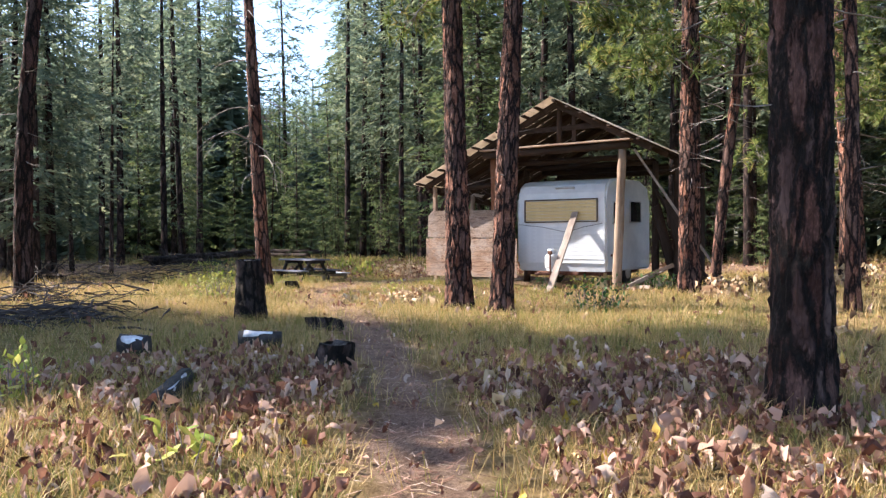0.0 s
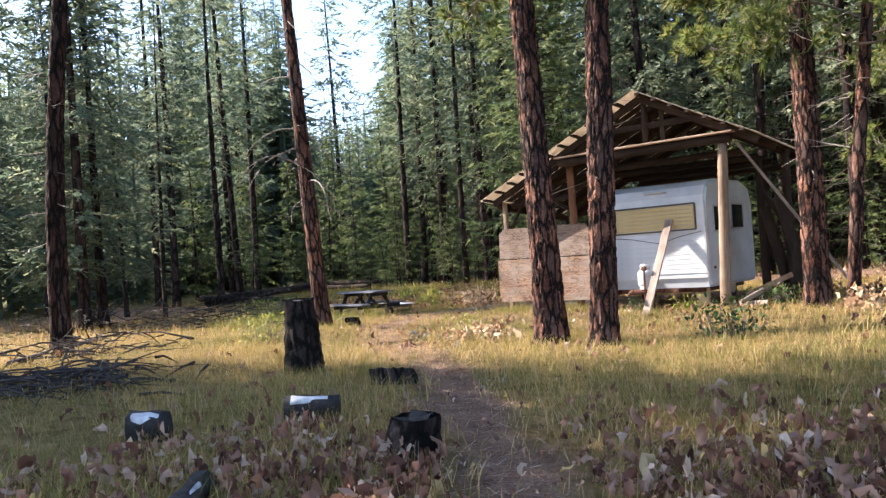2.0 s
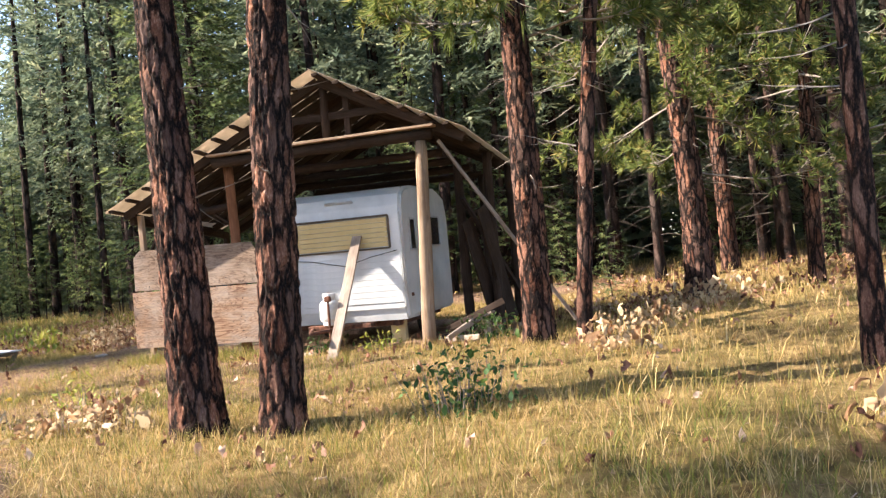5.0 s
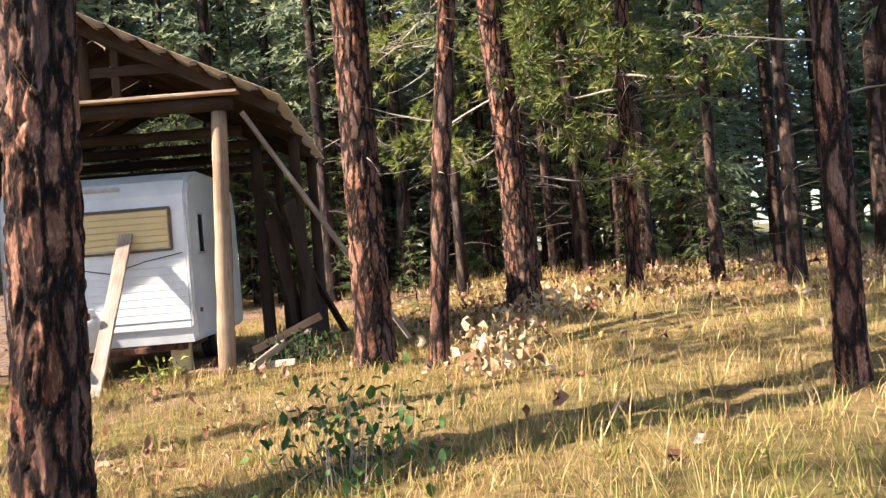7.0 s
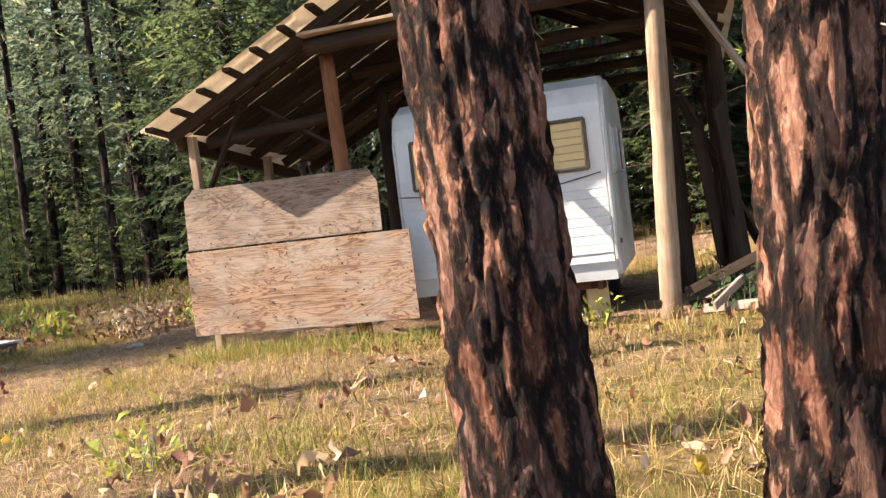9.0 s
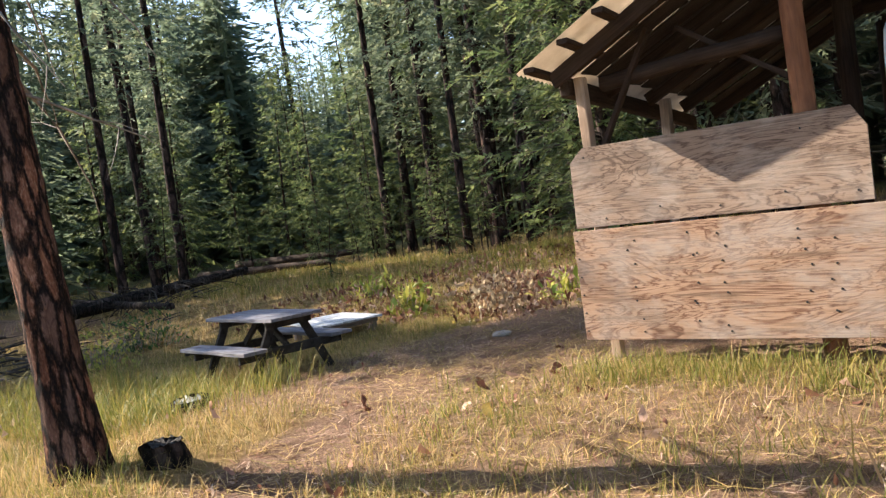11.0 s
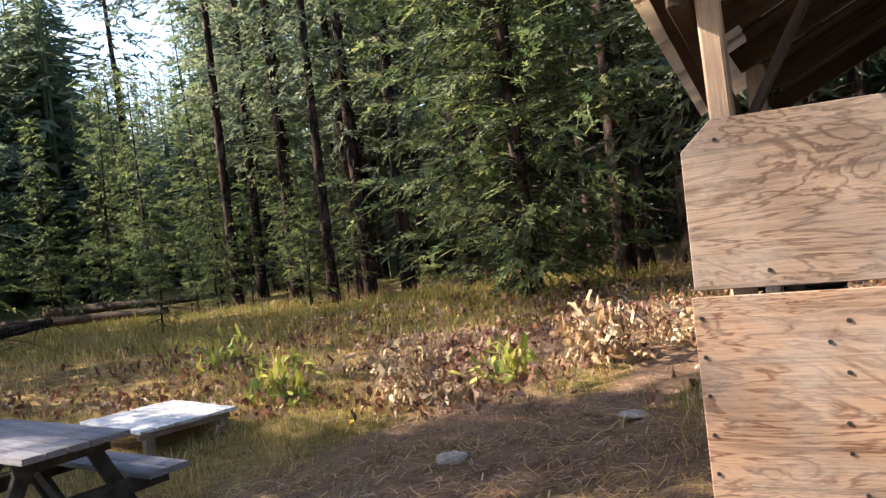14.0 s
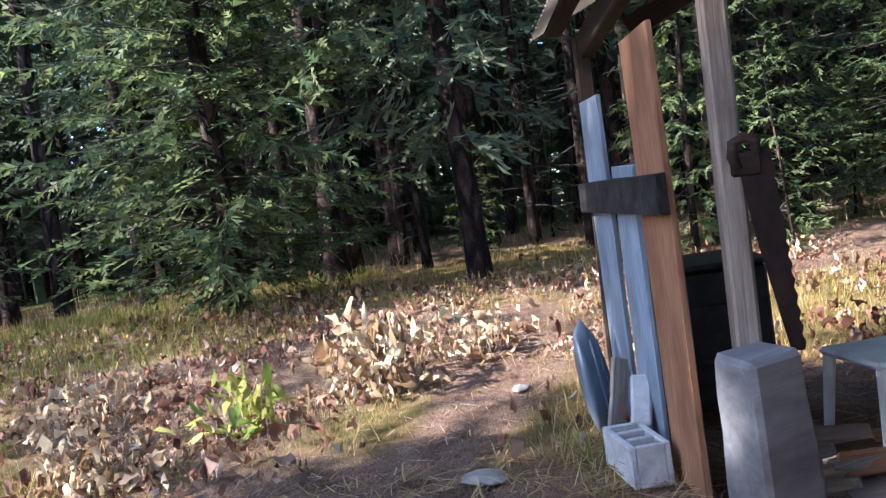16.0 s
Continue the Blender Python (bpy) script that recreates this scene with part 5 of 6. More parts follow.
def leaning_shell():
    bm = bmesh.new()
    bmesh.ops.create_uvsphere(bm, u_segments=20, v_segments=12, radius=1.0)
    for v in bm.verts:
        v.co = Vector((v.co.x * 0.15 * (1 - 0.25 * v.co.z), v.co.y * 0.055, v.co.z * 0.33))
        v.co.y += 0.012 * math.sin(v.co.x * 60)
    t = thing("plastic_cover", "blue-grey ribbed plastic cover leaning against the boards", "cover", m=pose(-0.46, 3.3, gz(-0.46, 3.3) + 0.27, -14, 12, 60))
    part("shell", bm, BLUE_PLASTIC, t, smooth=True)
    for dx in (-0.05, 0.03):
        board("rib", (dx, -0.055, -0.22), (dx, -0.055, 0.2), 0.012, 0.012, BLUE_PLASTIC, t)
    pl = board("short_plank", (-0.42, 2.95, gz(-0.42, 2.95)), (-0.32, 3.15, 0.42), 0.1, 0.03, WOOD_GREY, None, roll=60, seed=8)
    tagged(pl, "short grey plank leaning on the boards", "plank")


leaning_shell()


def black_stove():
    st = thing("iron_stove", "black iron box stove standing behind the boards", "stove", (0.16, 3.2, gz(0.16, 3.2)))
    part("body", box_bm(0.55, 0.6, 0.72, 0.015), BLACK, st, m=pose(0, 0, 0.46))
    part("top_plate", box_bm(0.6, 0.65, 0.03, 0.008), BLACK, st, m=pose(0, 0, 0.84))
    part("door", box_bm(0.36, 0.02, 0.3, 0.008), BLACK, st, m=pose(0, -0.31, 0.5))
    for x in (-0.22, 0.22):
        for y in (-0.24, 0.24):
            part("leg", box_bm(0.05, 0.05, 0.14, 0.006), BLACK, st, m=pose(x, y, 0.05))


black_stove()


def plastic_chair(at, rz):
    c = thing("garden_chair", "grey-white moulded plastic garden chair in the shade", "chair", m=pose(*at, 0, 0, rz))
    part("seat", box_bm(0.46, 0.44, 0.035, 0.014), TANK, c, m=pose(0, 0, 0.43))
    for x in (-0.2, 0.2):
        for y in (-0.18, 0.18):
            part("leg", tube_bm([(x, y, 0.43), (x * 1.15, y * 1.2, 0)], [0.03, 0.022], 8), TANK, c)
    for i in range(5):
        part("back_slat", box_bm(0.05, 0.02, 0.42, 0.008), TANK, c, m=pose(-0.18 + 0.09 * i, 0.23, 0.66, -12))
    part("back_rail", box_bm(0.46, 0.03, 0.06, 0.012), TANK, c, m=pose(0, 0.275, 0.88, -12))


plastic_chair((0.78, 2.4, gz(0.78, 2.4)), -80)
for i in range(7):
    y = 1.3 + i * 0.21
    pk = board("floor_plank", (0.35, y, 0.02 + 0.012 * (i % 2)), (1.75, y + 0.05, 0.03), 0.19, 0.03, WOOD_GREY, None, seed=i)
    tagged(pk, "loose grey floor plank lying on the ground", "plank", "loose floor planks")
fr = random.Random(4)
for i in range(9):
    x, y = 0.1 + fr.random() * 0.5, 1.95 + fr.random() * 0.5
    fw = board("firewood", (x - 0.18, y + fr.uniform(-0.1, 0.1), 0.05 + 0.035 * (i // 3)), (x + 0.2, y, 0.06 + 0.035 * (i // 3)), 0.09, 0.06, (WOOD_GREY, LOG, WOOD_RED)[i % 3], None, roll=i * 30, seed=i, rough=0.01)
    tagged(fw, "split piece of firewood on a small heap", "firewood", "firewood heap")
# planks and rubbish at the foot of the tan post
for i, (a, b, w, mt) in enumerate((((5.55, 0.3, 0.05), (6.3, 0.2, 0.42), 0.14, WOOD_GREY), ((5.5, 0.05, 0.08), (6.2, 0.5, 0.1), 0.12, WOOD_DARK), ((5.6, -0.15, 0.06), (6.15, -0.2, 0.08), 0.1, WOOD_GREY), ((5.45, 0.5, 0.15), (6.4, 0.6, 0.55), 0.1, WOOD_DARK), ((5.7, -0.3, 0.1), (6.0, 0.1, 0.3), 0.09, WOOD_GREY))):
    tagged(board("scrap_plank", a, b, w, 0.03, mt, None, roll=i * 25, seed=i + 3), "scrap plank in a heap beside the log post", "plank", "scrap heap")
for i, (a, b) in enumerate((((5.95, 2.0, 0.1), (5.75, 1.2, 1.9)), ((6.2, 2.2, 0.1), (6.0, 1.3, 2.1)))):
    tagged(board("dark_plank", a, b, 0.3, 0.03, WOOD_DARK, None, roll=80, seed=i), "dark wide plank propped beside the trailer", "plank", "propped dark planks")


# ---- grass, leaves and shrubs ----
def scatter_field(rs, count, x0, x1, y0, y1, weight):
    """Random ground points, kept by the weight function."""
    x, y = rs.uniform(x0, x1, count), rs.uniform(y0, y1, count)
    keep = rs.uniform(0, 1, count) < weight(x, y)
    return x[keep], y[keep]


def patchy(x, y, a, b, ph=0.0):
    return 0.5 + 0.5 * np.sin(a * x + 1.3 * np.sin(b * y + ph)) * np.sin(b * y + 1.1 * np.sin(a * x + ph))


def blades(name, label, x, y, mat, h0, h1, width, rs, per=7, spread=0.07):
    """Tufts of curved grass blades at the points x, y."""
    n = len(x) * per
    bx, by = np.repeat(x, per) + rs.normal(0, spread, n), np.repeat(y, per) + rs.normal(0, spread, n)
    size = np.repeat(rs.uniform(0.6, 1.15, len(x)), per)
    h = rs.uniform(h0, h1, n) * size
    a = rs.uniform(0, 2 * np.pi, n)
    tilt = rs.uniform(0.15, 1.25, n)
    ox, oy = np.cos(a), np.sin(a)
    sx, sy = -oy * width * rs.uniform(0.6, 1.3, n), ox * width * rs.uniform(0.6, 1.3, n)
    z = ground(bx, by) - 0.015
    rows = []
    for f, wf in ((0, 1.0), (0.55, 0.75)):
        px, py, pz = bx + ox * h * tilt * f ** 1.6, by + oy * h * tilt * f ** 1.6, z + h * (f - 0.25 * tilt * f * f)
        rows += [np.stack([px - sx * wf, py - sy * wf, pz], -1), np.stack([px + sx * wf, py + sy * wf, pz], -1)]
    rows.append(np.stack([bx + ox * h * tilt, by + oy * h * tilt, z + h * (1 - 0.3 * tilt)], -1))
    verts = np.stack(rows, 1).reshape(-1, 3)
    base = np.arange(n)[:, None] * 5
    me = mesh_from(name, verts.tolist(), (base + np.array([0, 1, 3, 2])).tolist() + (base + np.array([2, 3, 4])).tolist(), mat)
    return tagged(new(name, me), label, "grass", kind="stuff")


def turf(name, label, count, weight, mat, h0, h1, rs):
    """A dense short nap of single-faced grass blades."""
    x, y = scatter_field(rs, count, -9, 14.5, -19, 7, weight)
    n = len(x)
    h, a, lean = rs.uniform(h0, h1, n), rs.uniform(0, 2 * np.pi, n), rs.uniform(0.1, 1.1, n)
    w = rs.uniform(0.0016, 0.0038, n)
    z = ground(x, y) - 0.012
    ox, oy = np.cos(a), np.sin(a)
    b = rs.uniform(0, 2 * np.pi, n)
    sx, sy = np.cos(b) * w, np.sin(b) * w
    verts = np.stack([np.stack([x - sx, y - sy, z], -1), np.stack([x + sx, y + sy, z], -1), np.stack([x + ox * h * lean, y + oy * h * lean, z + h], -1)], 1).reshape(-1, 3)
    faces = np.arange(n)[:, None] * 3 + np.array([0, 1, 2])
    return tagged(new(name, mesh_from(name, verts.tolist(), faces.tolist(), mat)), label, "grass", kind="stuff")


def leaves(name, label, x, y, mat, l0, l1, rs, rise=0.25, flat=0.5, w=0.42, cat="leaves", crumple=1.0):
    """Curled broad leaves, some standing on stems, some lying."""
    n = len(x)
    length = rs.uniform(l0, l1, n)
    a, el = rs.uniform(0, 2 * np.pi, n), rs.uniform(-0.2, 1.1, n) * (rs.uniform(0, 1, n) > flat) + rs.uniform(-0.1, 0.25, n)
    curl, fold, twist = crumple * rs.uniform(-2.6, 3.4, n), crumple * rs.uniform(-0.6, 1.1, n), crumple * rs.uniform(-2.0, 2.0, n)
    z = ground(x, y) + 0.02 + rise * rs.uniform(0, 1, n) ** 2
    ox, oy = np.cos(a), np.sin(a)
    px, py, pz = x.copy(), y.copy(), z.copy()
    rows = []
    steps = (0.1, 0.8, 1.0, 0.75, 0.06)
    for i, wf in enumerate(steps):
        e = el - curl * i / 4
        ux, uz = np.cos(e), np.sin(e)
        if i:
            px, py, pz = px + ox * ux * length / 4, py + oy * ux * length / 4, pz + uz * length / 4
        ww = length * w * wf * 0.5
        tw = twist * i / 4
        nx, ny, nz = -ox * uz, -oy * uz, ux
        for sgn in (-1, 0, 1):
            lx, ly, lz = -oy * np.cos(tw) + nx * np.sin(tw), ox * np.cos(tw) + ny * np.sin(tw), nz * np.sin(tw)
            ww = length * w * wf * 0.5 * rs.uniform(0.6, 1.25, n)
            up = fold * abs(sgn) * ww + crumple * rs.normal(0, 0.06, n) * length
            rows.append(np.stack([px + sgn * ww * lx + nx * up, py + sgn * ww * ly + ny * up, np.maximum(pz + sgn * ww * lz + nz * up, ground(px, py) + 0.004)], -1))
    verts = np.stack(rows, 1).reshape(-1, 3)
    base = np.arange(n)[:, None] * 15
    quads = np.concatenate([base + np.array([3 * i + j, 3 * i + j + 1, 3 * i + j + 4, 3 * i + j + 3]) for i in range(4) for j in range(2)])
    me = mesh_from(name, verts.tolist(), quads.tolist(), mat, True)
    return tagged(new(name, me), label, cat, kind="stuff")


def litter(rs, count, weight):
    """Fallen needles and straws lying on the worn ground."""
    x, y = scatter_field(rs, count, -8, 14, -19, 9, weight)
    n = len(x)
    a, ln = rs.uniform(0, np.pi, n), rs.uniform(0.05, 0.16, n)
    dx, dy = np.cos(a) * ln / 2, np.sin(a) * ln / 2
    wd = rs.uniform(0.0016, 0.0045, n)
    sx, sy = -np.sin(a) * wd, np.cos(a) * wd
    z = ground(x, y) - 0.03 * (1 - smooth_step(0.1, 0.8, trail_distance(x, y)))
    z0, z1 = z + rs.uniform(0.004, 0.03, n), z + rs.uniform(0.004, 0.03, n)
    verts = np.stack([np.stack([x - dx - sx, y - dy - sy, z0], -1), np.stack([x - dx + sx, y - dy + sy, z0], -1), np.stack([x + dx + sx, y + dy + sy, z1], -1), np.stack([x + dx - sx, y + dy - sy, z1], -1)], 1).reshape(-1, 3)
    faces = np.arange(n)[:, None] * 4 + np.array([0, 1, 2, 3])
    tagged(new("needle_litter", mesh_from("needle_litter", verts.tolist(), faces.tolist(), DRY_LEAF)), "fallen brown pine needles and straw on the ground", "litter", kind="stuff")


def inside(x, y):
    """True where the shed, the platform and the table's yard keep grass away."""
    return ((x > -0.1) & (x < 6.3) & (y > 0.15) & (y < 4.1)) | ((np.abs(x + 5.93) < 0.7) & (np.abs(y - 2.47) < 0.5))


rs = np.random.RandomState(12)
near_trail = lambda x, y: np.exp(-(np.clip(trail_distance(x, y) - 2.5, 0, None) / 4.5) ** 2)
field = lambda x, y: np.maximum(near_trail(x, y), 0.8 * np.exp(-(((x - 8.5) / 4.0) ** 2 + ((y + 4.5) / 4.0) ** 2)))
grassy = lambda x, y: (1 - bare(x, y)) ** 1.5 * (~inside(x, y)) * (0.3 + 0.7 * patchy(x, y, 0.9, 0.8))
gx, gy = scatter_field(rs, 62000, -16, 16, -19, 15, lambda x, y: grassy(x, y) * (0.1 + 0.9 * field(x, y)) * (0.45 + 0.55 * patchy(x, y, 0.5, 0.6, 1.0)))
blades("dry_grass", "golden dry bunchgrass over the clearing", gx, gy, GRASS, 0.08, 0.28, 0.0032, rs, 8, 0.08)
gx, gy = scatter_field(rs, 22000, -16, 16, -19, 15, lambda x, y: grassy(x, y) * (0.1 + 0.9 * field(x, y)) * (1 - 0.85 * patchy(x, y, 0.5, 0.6, 1.0)))
blades("green_grass", "green grass tufts among the dry grass", gx, gy, GRASS_GREEN, 0.08, 0.28, 0.0035, rs, 8, 0.06)
close = lambda x, y: np.exp(-(np.clip(trail_distance(x, y) - 1.2, 0, None) / 3.2) ** 2)
open_turf = lambda x, y: (1 - 0.9 * bare(x, y)) * (0.1 + 0.9 * smooth_step(0.25, 0.85, trail_distance(x, y))) * (~inside(x, y)) * (0.15 + 0.85 * close(x, y))
turf("short_dry_turf", "short golden dry grass covering the clearing", 420000, lambda x, y: open_turf(x, y) * (0.35 + 0.65 * patchy(x, y, 0.5, 0.6, 1.0)), GRASS, 0.05, 0.17, rs)
turf("short_green_turf", "short yellow-green grass between the dry grass", 420000, lambda x, y: open_turf(x, y) * (0.75 - 0.6 * patchy(x, y, 0.5, 0.6, 1.0)), GRASS_GREEN, 0.06, 0.2, rs)
gx, gy = scatter_field(rs, 9000, -30, 22, -20, 24, lambda x, y: (1 - 0.7 * bare(x, y)) * (~inside(x, y)) * (1 - near_trail(x, y)) * 0.8)
blades("meadow_grass", "tall pale grass at the forest edge", gx, gy, GRASS, 0.2, 0.5, 0.007, rs, 6, 0.12)
gx, gy = scatter_field(rs, 4200, -27, -3.5, 7, 16.5, lambda x, y: 0.35 + 0.65 * patchy(x, y, 0.7, 0.9, 0.6))
blades("back_meadow_grass", "yellow-green meadow grass before the forest edge", gx, gy, GRASS_GREEN, 0.15, 0.4, 0.007, rs, 6, 0.12)
gx, gy = scatter_field(rs, 16000, -4, 7, -8, 1, lambda x, y: np.clip(bare(x, y), 0, 0.8) * (bare(x, y) > 0.1) * (bare(x, y) < 0.9) * (~inside(x, y)) * 0.5 * patchy(x, y, 1.7, 1.9))
blades("straw_grass", "short flattened straw in the worn yard", gx, gy, GRASS, 0.06, 0.18, 0.003, rs, 6, 0.07)
gx, gy = scatter_field(rs, 2600, -4, 6.5, -6.5, -0.8, lambda x, y: 0.9 * patchy(x, y, 1.4, 1.7, 0.8) ** 4 * smooth_step(0.35, 0.7, trail_distance(x, y)))
blades("yard_grass_clumps", "green and straw grass clumps in the worn yard", gx, gy, GRASS_GREEN, 0.1, 0.28, 0.0032, rs, 9, 0.07)
gx, gy = scatter_field(rs, 700, -0.1, 2.9, -0.75, -0.06, lambda x, y: 0.35 + 0 * x)
blades("wall_foot_grass", "mixed dry and green grass along the plywood foot", gx, gy, GRASS_GREEN, 0.12, 0.34, 0.0032, rs, 7, 0.06)
litter(rs, 120000, lambda x, y: np.clip(bare(x, y) * 1.2, 0.06, 1) * (0.3 + 0.7 * near_trail(x, y)))

leafy = lambda x, y: 1.0 * np.exp(-(((x - 7.6) / 1.7) ** 2 + ((y + 12.7) / 1.3) ** 2)) + 0.9 * np.exp(-(((x - 10.2) / 1.5) ** 2 + ((y + 11.2) / 1.6) ** 2)) + 0.9 * np.exp(-(((x - 12.2) / 1.2) ** 2 + ((y + 13.0) / 1.0) ** 2)) + 0.7 * np.exp(-(((x - 9.6) / 1.6) ** 2 + ((y + 15.0) / 0.9) ** 2))
lx, ly = scatter_field(rs, 60000, 3, 15, -18, -7, lambda x, y: np.clip(leafy(x, y), 0, 1) * smooth_step(0.3, 0.75, trail_distance(x, y)) * (0.2 + 0.8 * patchy(x, y, 2.3, 2.7)) * (np.hypot(((x - 7.5) * 0.72 + (y + 13.48) * 0.69) / 0.22, ((x - 7.5) * 0.69 - (y + 13.48) * 0.72) / 0.75) > 1))
leaves("dry_mule_ear_leaves", "curled brown and pale dry broad leaves in heaps", lx, ly, DRY_LEAF, 0.05, 0.16, rs, 0.12, 0.86, 0.4, "leaves", 2.1)
lx, ly = scatter_field(rs, 9000, -14, 17, -16, 12, lambda x, y: 0.55 * (patchy(x, y, 1.1, 1.4, 2.0) ** 3) * (1 - 0.8 * bare(x, y)) * (~inside(x, y)))
leaves("scattered_dry_leaves", "scattered pale dry broad leaves in the grass", lx, ly, DRY_LEAF, 0.06, 0.17, rs, 0.16, 0.8, 0.36, "leaves", 2.0)
lx, ly = scatter_field(rs, 9000, 4, 14.5, -19, -8, lambda x, y: 0.35 * (trail_distance(x, y) < 0.7) * (0.3 + 0.7 * patchy(x, y, 3.1, 2.6, 0.2)))
leaves("trail_dry_leaves", "small broken brown leaves on the trail", lx, ly, DRY_LEAF, 0.03, 0.1, rs, 0.02, 0.95, 0.42, "leaves", 1.6)
lx, ly = scatter_field(rs, 2600, -1, 7, -7, -0.3, lambda x, y: 0.6 * patchy(x, y, 2.1, 1.7, 0.4) ** 2)
leaves("yard_dry_leaves", "small curled dry leaves lying on the straw", lx, ly, DRY_LEAF, 0.05, 0.15, rs, 0.05, 0.8)
lx, ly = scatter_field(rs, 9000, 5, 18, 1, 9, lambda x, y: 0.5 * (patchy(x, y, 1.5, 1.4, 0.5) ** 1.5) * (~inside(x, y)))
leaves("edge_dry_leaves", "pale dry broad leaves along the forest edge", lx, ly, DRY_LEAF, 0.07, 0.19, rs, 0.2, 0.75, 0.36, "leaves", 1.9)
lx, ly = scatter_field(rs, 15000, -10, 3, 3, 11, lambda x, y: 0.75 * (patchy(x, y, 1.6, 1.9, 0.9) ** 1.5) * (~inside(x, y)) * smooth_step(0.3, 0.9, trail_distance(x, y)))
leaves("back_dry_leaves", "brown and cream dry broad leaves behind the shed", lx, ly, DRY_LEAF, 0.06, 0.17, rs, 0.13, 0.85, 0.36, "leaves", 2.0)


def leaf_plant(name, label, x, y, r, h, count, mat, l0, l1, seed, w=0.32, flat=0.1):
    """One plant: stalks with many leaves."""
    q = np.random.RandomState(seed)
    t = thing(name, label, "plant", (x, y, 0))
    px, py = x + q.normal(0, r * 0.45, count), y + q.normal(0, r * 0.45, count)
    ob = leaves("foliage", "", px, py, mat, l0, l1, q, h, flat, w, "", 0.45 if mat not in (DRY_LEAF, CREAM_LEAF) else 1.9)
    ob.parent, ob.matrix_parent_inverse = t, Matrix.Translation((-x, -y, 0))
    rnd = random.Random(seed)
    paths = []
    for i in range(max(6, count // 7)):
        sx, sy = x + rnd.gauss(0, r * 0.3), y + rnd.gauss(0, r * 0.3)
        paths.append(limb_path((sx, sy, gz(sx, sy) - 0.02), ((sx - x) * 0.8, (sy - y) * 0.8, 0.8), h * rnd.uniform(0.6, 1.15), 0.006, rnd, 0.02, 0, 4))
    st = mesh_part("stalk", mesh_from("stalk", *twig_arrays(paths, 4), TWIG, True), t, Matrix.Translation((-x, -y, 0)))
    tagged(st, kind="stuff")


leaf_plant("rose_shrub", "dark green leafy shrub in the dry grass", 7.27, -5.3, 0.58, 0.5, 300, SHRUB, 0.05, 0.1, 1, 0.6)
leaf_plant("rose_shrub", "low dark green shrub beside the shed posts", 6.15, 0.35, 0.6, 0.4, 420, SHRUB, 0.05, 0.1, 2, 0.6)
leaf_plant("green_shrub", "bright yellow-green leafy shrub at the brush", -8.6, -0.2, 0.8, 0.6, 500, YELLOW_LEAF, 0.06, 0.11, 3, 0.5)
leaf_plant("green_shrub", "bright green leafy shrub beyond the table", -9.8, 1.4, 0.9, 0.6, 520, SHRUB, 0.06, 0.12, 4, 0.5)
leaf_plant("green_shrub", "yellow-green leafy shrub near the tall stump", -0.6, -6.4, 0.6, 0.5, 380, YELLOW_LEAF, 0.05, 0.1, 5, 0.5)
leaf_plant("green_shrub", "fresh green weed beside the leaf litter", 6.5, -14.1, 0.25, 0.4, 150, YELLOW_LEAF, 0.04, 0.09, 6, 0.5)
leaf_plant("yellow_plant", "yellow-green broad-leaved plant by the platform", -5.35, 3.75, 0.4, 0.42, 130, YELLOW_LEAF, 0.14, 0.28, 7, 0.3)
leaf_plant("yellow_plant", "yellowing broad-leaved plant in the grass", -8.0, 5.6, 0.6, 0.4, 120, YELLOW_LEAF, 0.14, 0.26, 8, 0.3)
leaf_plant("dry_plant", "tall cream-coloured dried plant behind the yard", -2.05, 4.95, 0.42, 0.55, 240, CREAM_LEAF, 0.12, 0.26, 9, 0.26)
leaf_plant("dry_plant", "pale dried plant by the yard", -3.7, 3.7, 0.4, 0.35, 140, CREAM_LEAF, 0.12, 0.24, 10, 0.28)
leaf_plant("dry_plant", "bleached dried plant under the pines", 8.3, -2.3, 0.5, 0.35, 80, CREAM_LEAF, 0.1, 0.22, 11, 0.45)
leaf_plant("dry_plant", "cream dried plant at the foot of the paired pines", 4.0, -5.75, 0.35, 0.3, 70, CREAM_LEAF, 0.08, 0.19, 12, 0.35)
leaf_plant("dry_plant", "bleached dried plant in the field", 10.6, -6.6, 0.5, 0.3, 90, CREAM_LEAF, 0.1, 0.22, 13, 0.4)
leaf_plant("yellow_plant", "few yellow autumn leaves in the litter", 9.1, -14.6, 0.35, 0.3, 16, YELLOW_LEAF, 0.1, 0.18, 14, 0.5)
leaf_plant("dry_plant", "curled cream dried leaves beside the trail", 3.4, -5.75, 0.45, 0.22, 80, CREAM_LEAF, 0.07, 0.17, 15, 0.35)
leaf_plant("dry_plant", "pale dried leaves in the worn grass", 1.9, -5.1, 0.35, 0.15, 40, CREAM_LEAF, 0.06, 0.15, 16, 0.35)
leaf_plant("green_weed", "small yellow-green weed in the straw", 2.3, -4.2, 0.35, 0.3, 90, YELLOW_LEAF, 0.06, 0.12, 17, 0.4)
leaf_plant("green_weed", "low green weed under the trailer end", 3.5, 0.05, 0.4, 0.25, 120, SHRUB, 0.05, 0.11, 18, 0.45)
leaf_plant("green_weed", "low green weed beside the tow frame", 4.5, -0.05, 0.4, 0.25, 110, YELLOW_LEAF, 0.05, 0.11, 19, 0.45)
leaf_plant("yellow_plant", "yellow-green plant at the yard edge", -3.0, 4.6, 0.35, 0.4, 70, YELLOW_LEAF, 0.12, 0.24, 20, 0.35)
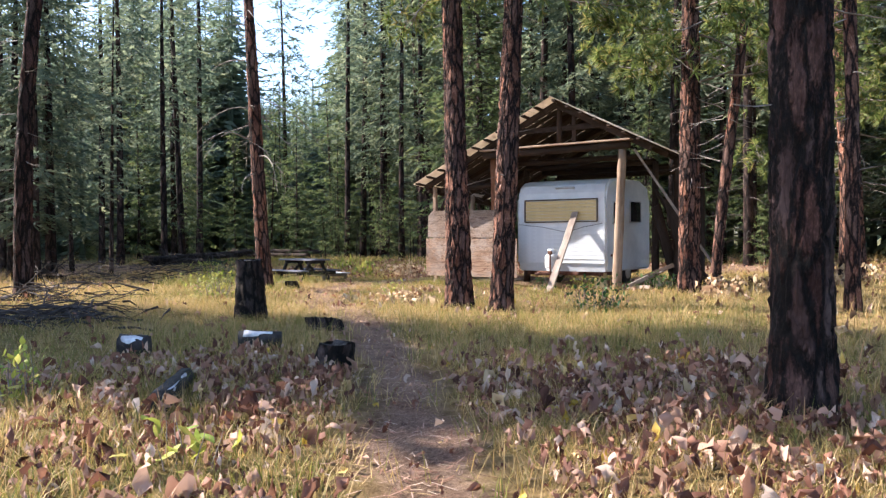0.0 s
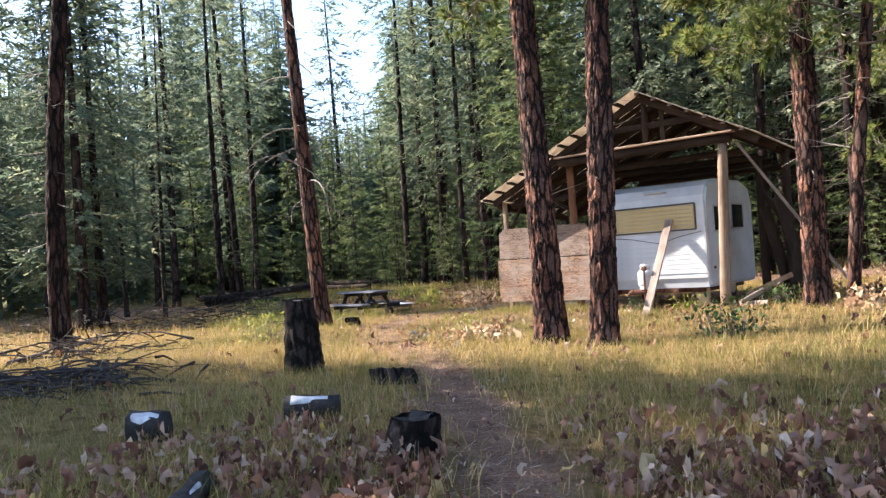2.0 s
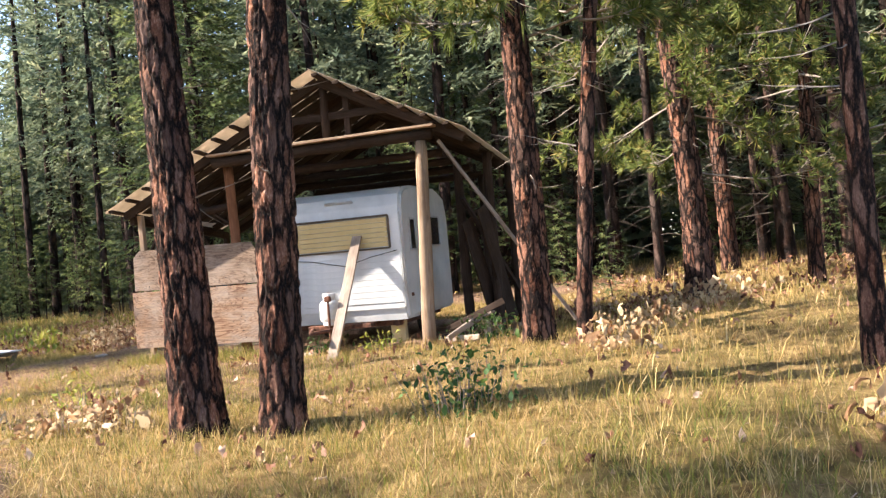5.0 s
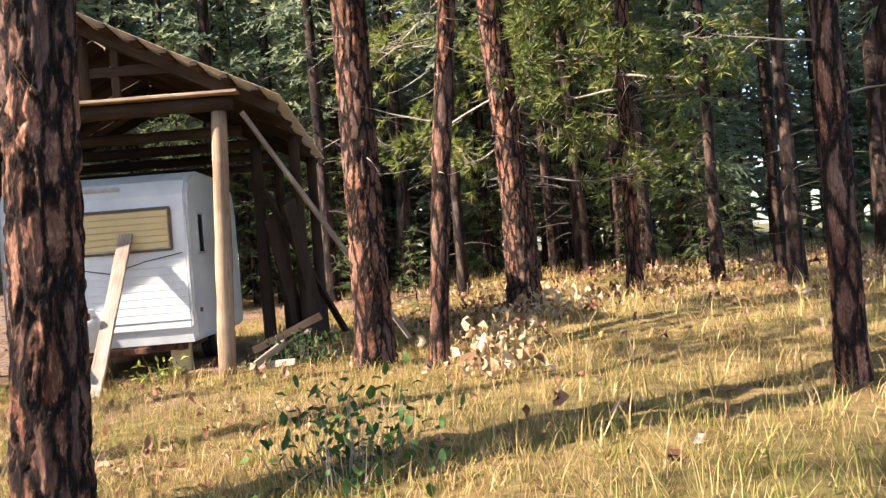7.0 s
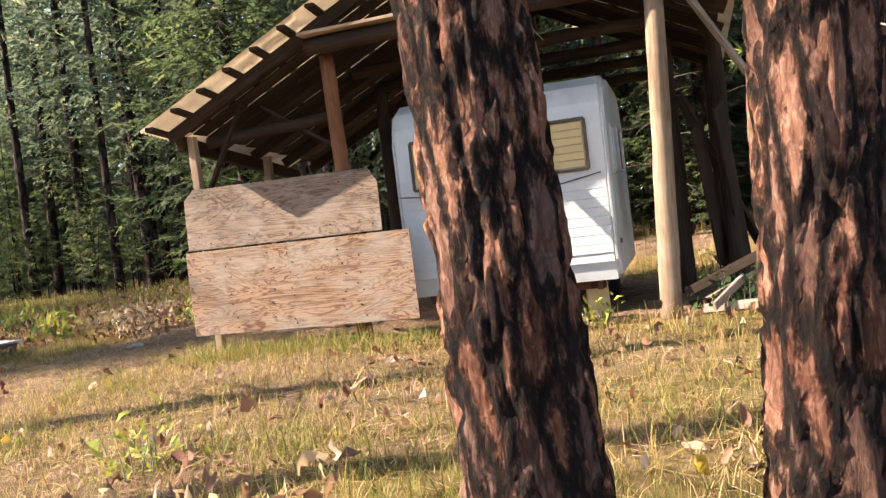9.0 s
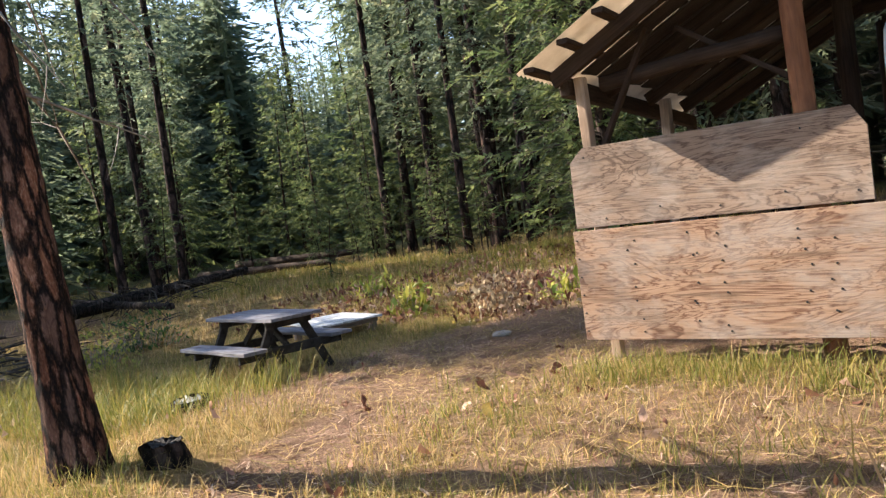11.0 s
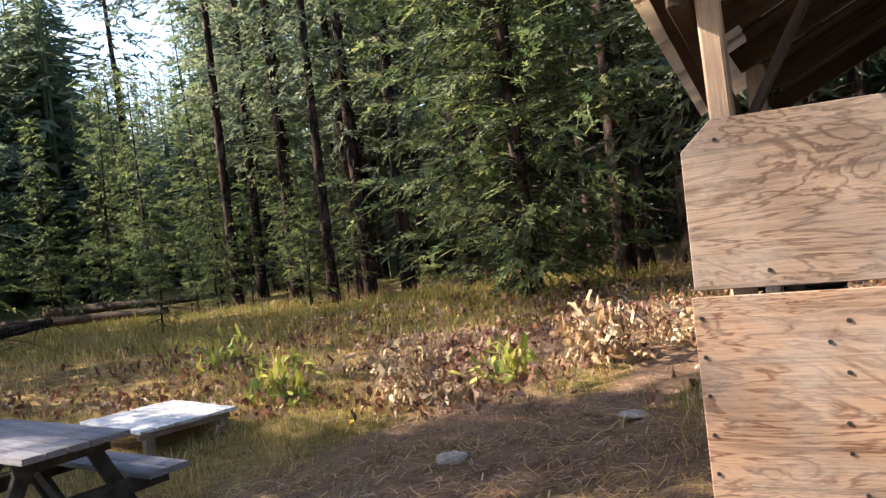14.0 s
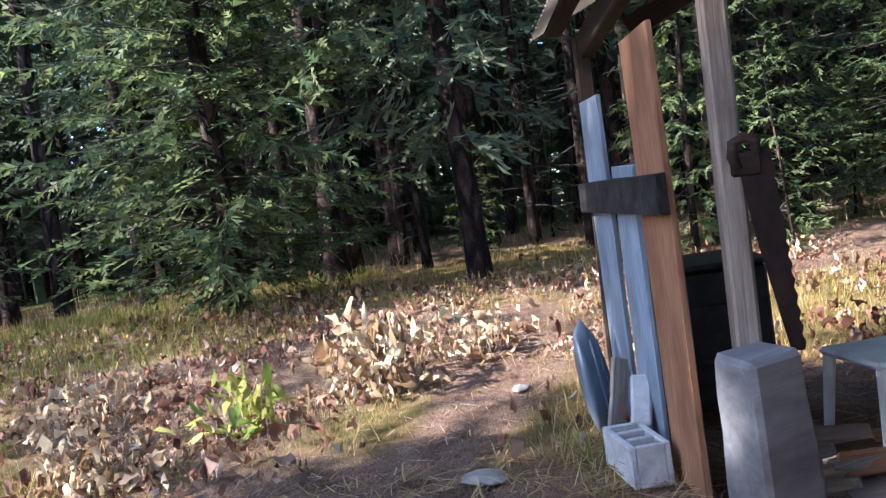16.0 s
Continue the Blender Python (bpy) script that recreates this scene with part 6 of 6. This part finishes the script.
leaf_plant("dry_plant", "sunlit bleached plant behind the yard", -1.3, 5.8, 0.5, 0.35, 130, CREAM_LEAF, 0.1, 0.22, 21, 0.32)
leaf_plant("dry_plant", "bleached plant on the meadow edge", -4.6, 5.2, 0.7, 0.35, 130, CREAM_LEAF, 0.1, 0.22, 22, 0.32)
leaf_plant("dry_plant", "cream dried plant at the pine edge", 9.6, 2.6, 0.8, 0.35, 150, CREAM_LEAF, 0.1, 0.22, 23, 0.4)
leaf_plant("dry_plant", "pale dried plant by the thin pine", 8.6, 0.4, 0.6, 0.28, 80, CREAM_LEAF, 0.1, 0.2, 24, 0.4)
gx, gy = scatter_field(rs, 900, -7.5, -3.0, -2.9, -0.7, lambda x, y: 0.55 + 0 * x)
blades("tall_green_grass", "tall soft green grass beside the picnic table", gx, gy, GRASS_GREEN, 0.25, 0.55, 0.004, rs, 8, 0.09)


def straw_strands(rs):
    """Longer straws and twigs lying on the worn ground before the shed."""
    x, y = scatter_field(rs, 30000, -4.5, 7, -8.5, 3.0, lambda x, y: np.clip(bare(x, y) * 1.1, 0.05, 1) * (0.2 + 0.8 * patchy(x, y, 1.3, 1.6, 0.3)) * (~inside(x, y)))
    n = len(x)
    a, ln, w = rs.uniform(0, np.pi, n), rs.uniform(0.1, 0.34, n), rs.uniform(0.0018, 0.004, n)
    rows = []
    for f in (-0.5, 0.0, 0.5):
        bend = 0.12 * (0.25 - f * f) * rs.uniform(-1, 1, n) * ln
        px, py = x + np.cos(a) * ln * f - np.sin(a) * bend, y + np.sin(a) * ln * f + np.cos(a) * bend
        pz = ground(px, py) + rs.uniform(0.004, 0.05, n)
        rows += [np.stack([px + np.sin(a) * w, py - np.cos(a) * w, pz], -1), np.stack([px - np.sin(a) * w, py + np.cos(a) * w, pz], -1)]
    verts = np.stack(rows, 1).reshape(-1, 3)
    base = np.arange(n)[:, None] * 6
    faces = np.concatenate([base + np.array([0, 1, 3, 2]), base + np.array([2, 3, 5, 4])])
    tagged(new("loose_straw", mesh_from("loose_straw", verts.tolist(), faces.tolist(), GRASS)), "loose golden straw strewn over the yard", "straw", kind="stuff")


straw_strands(rs)
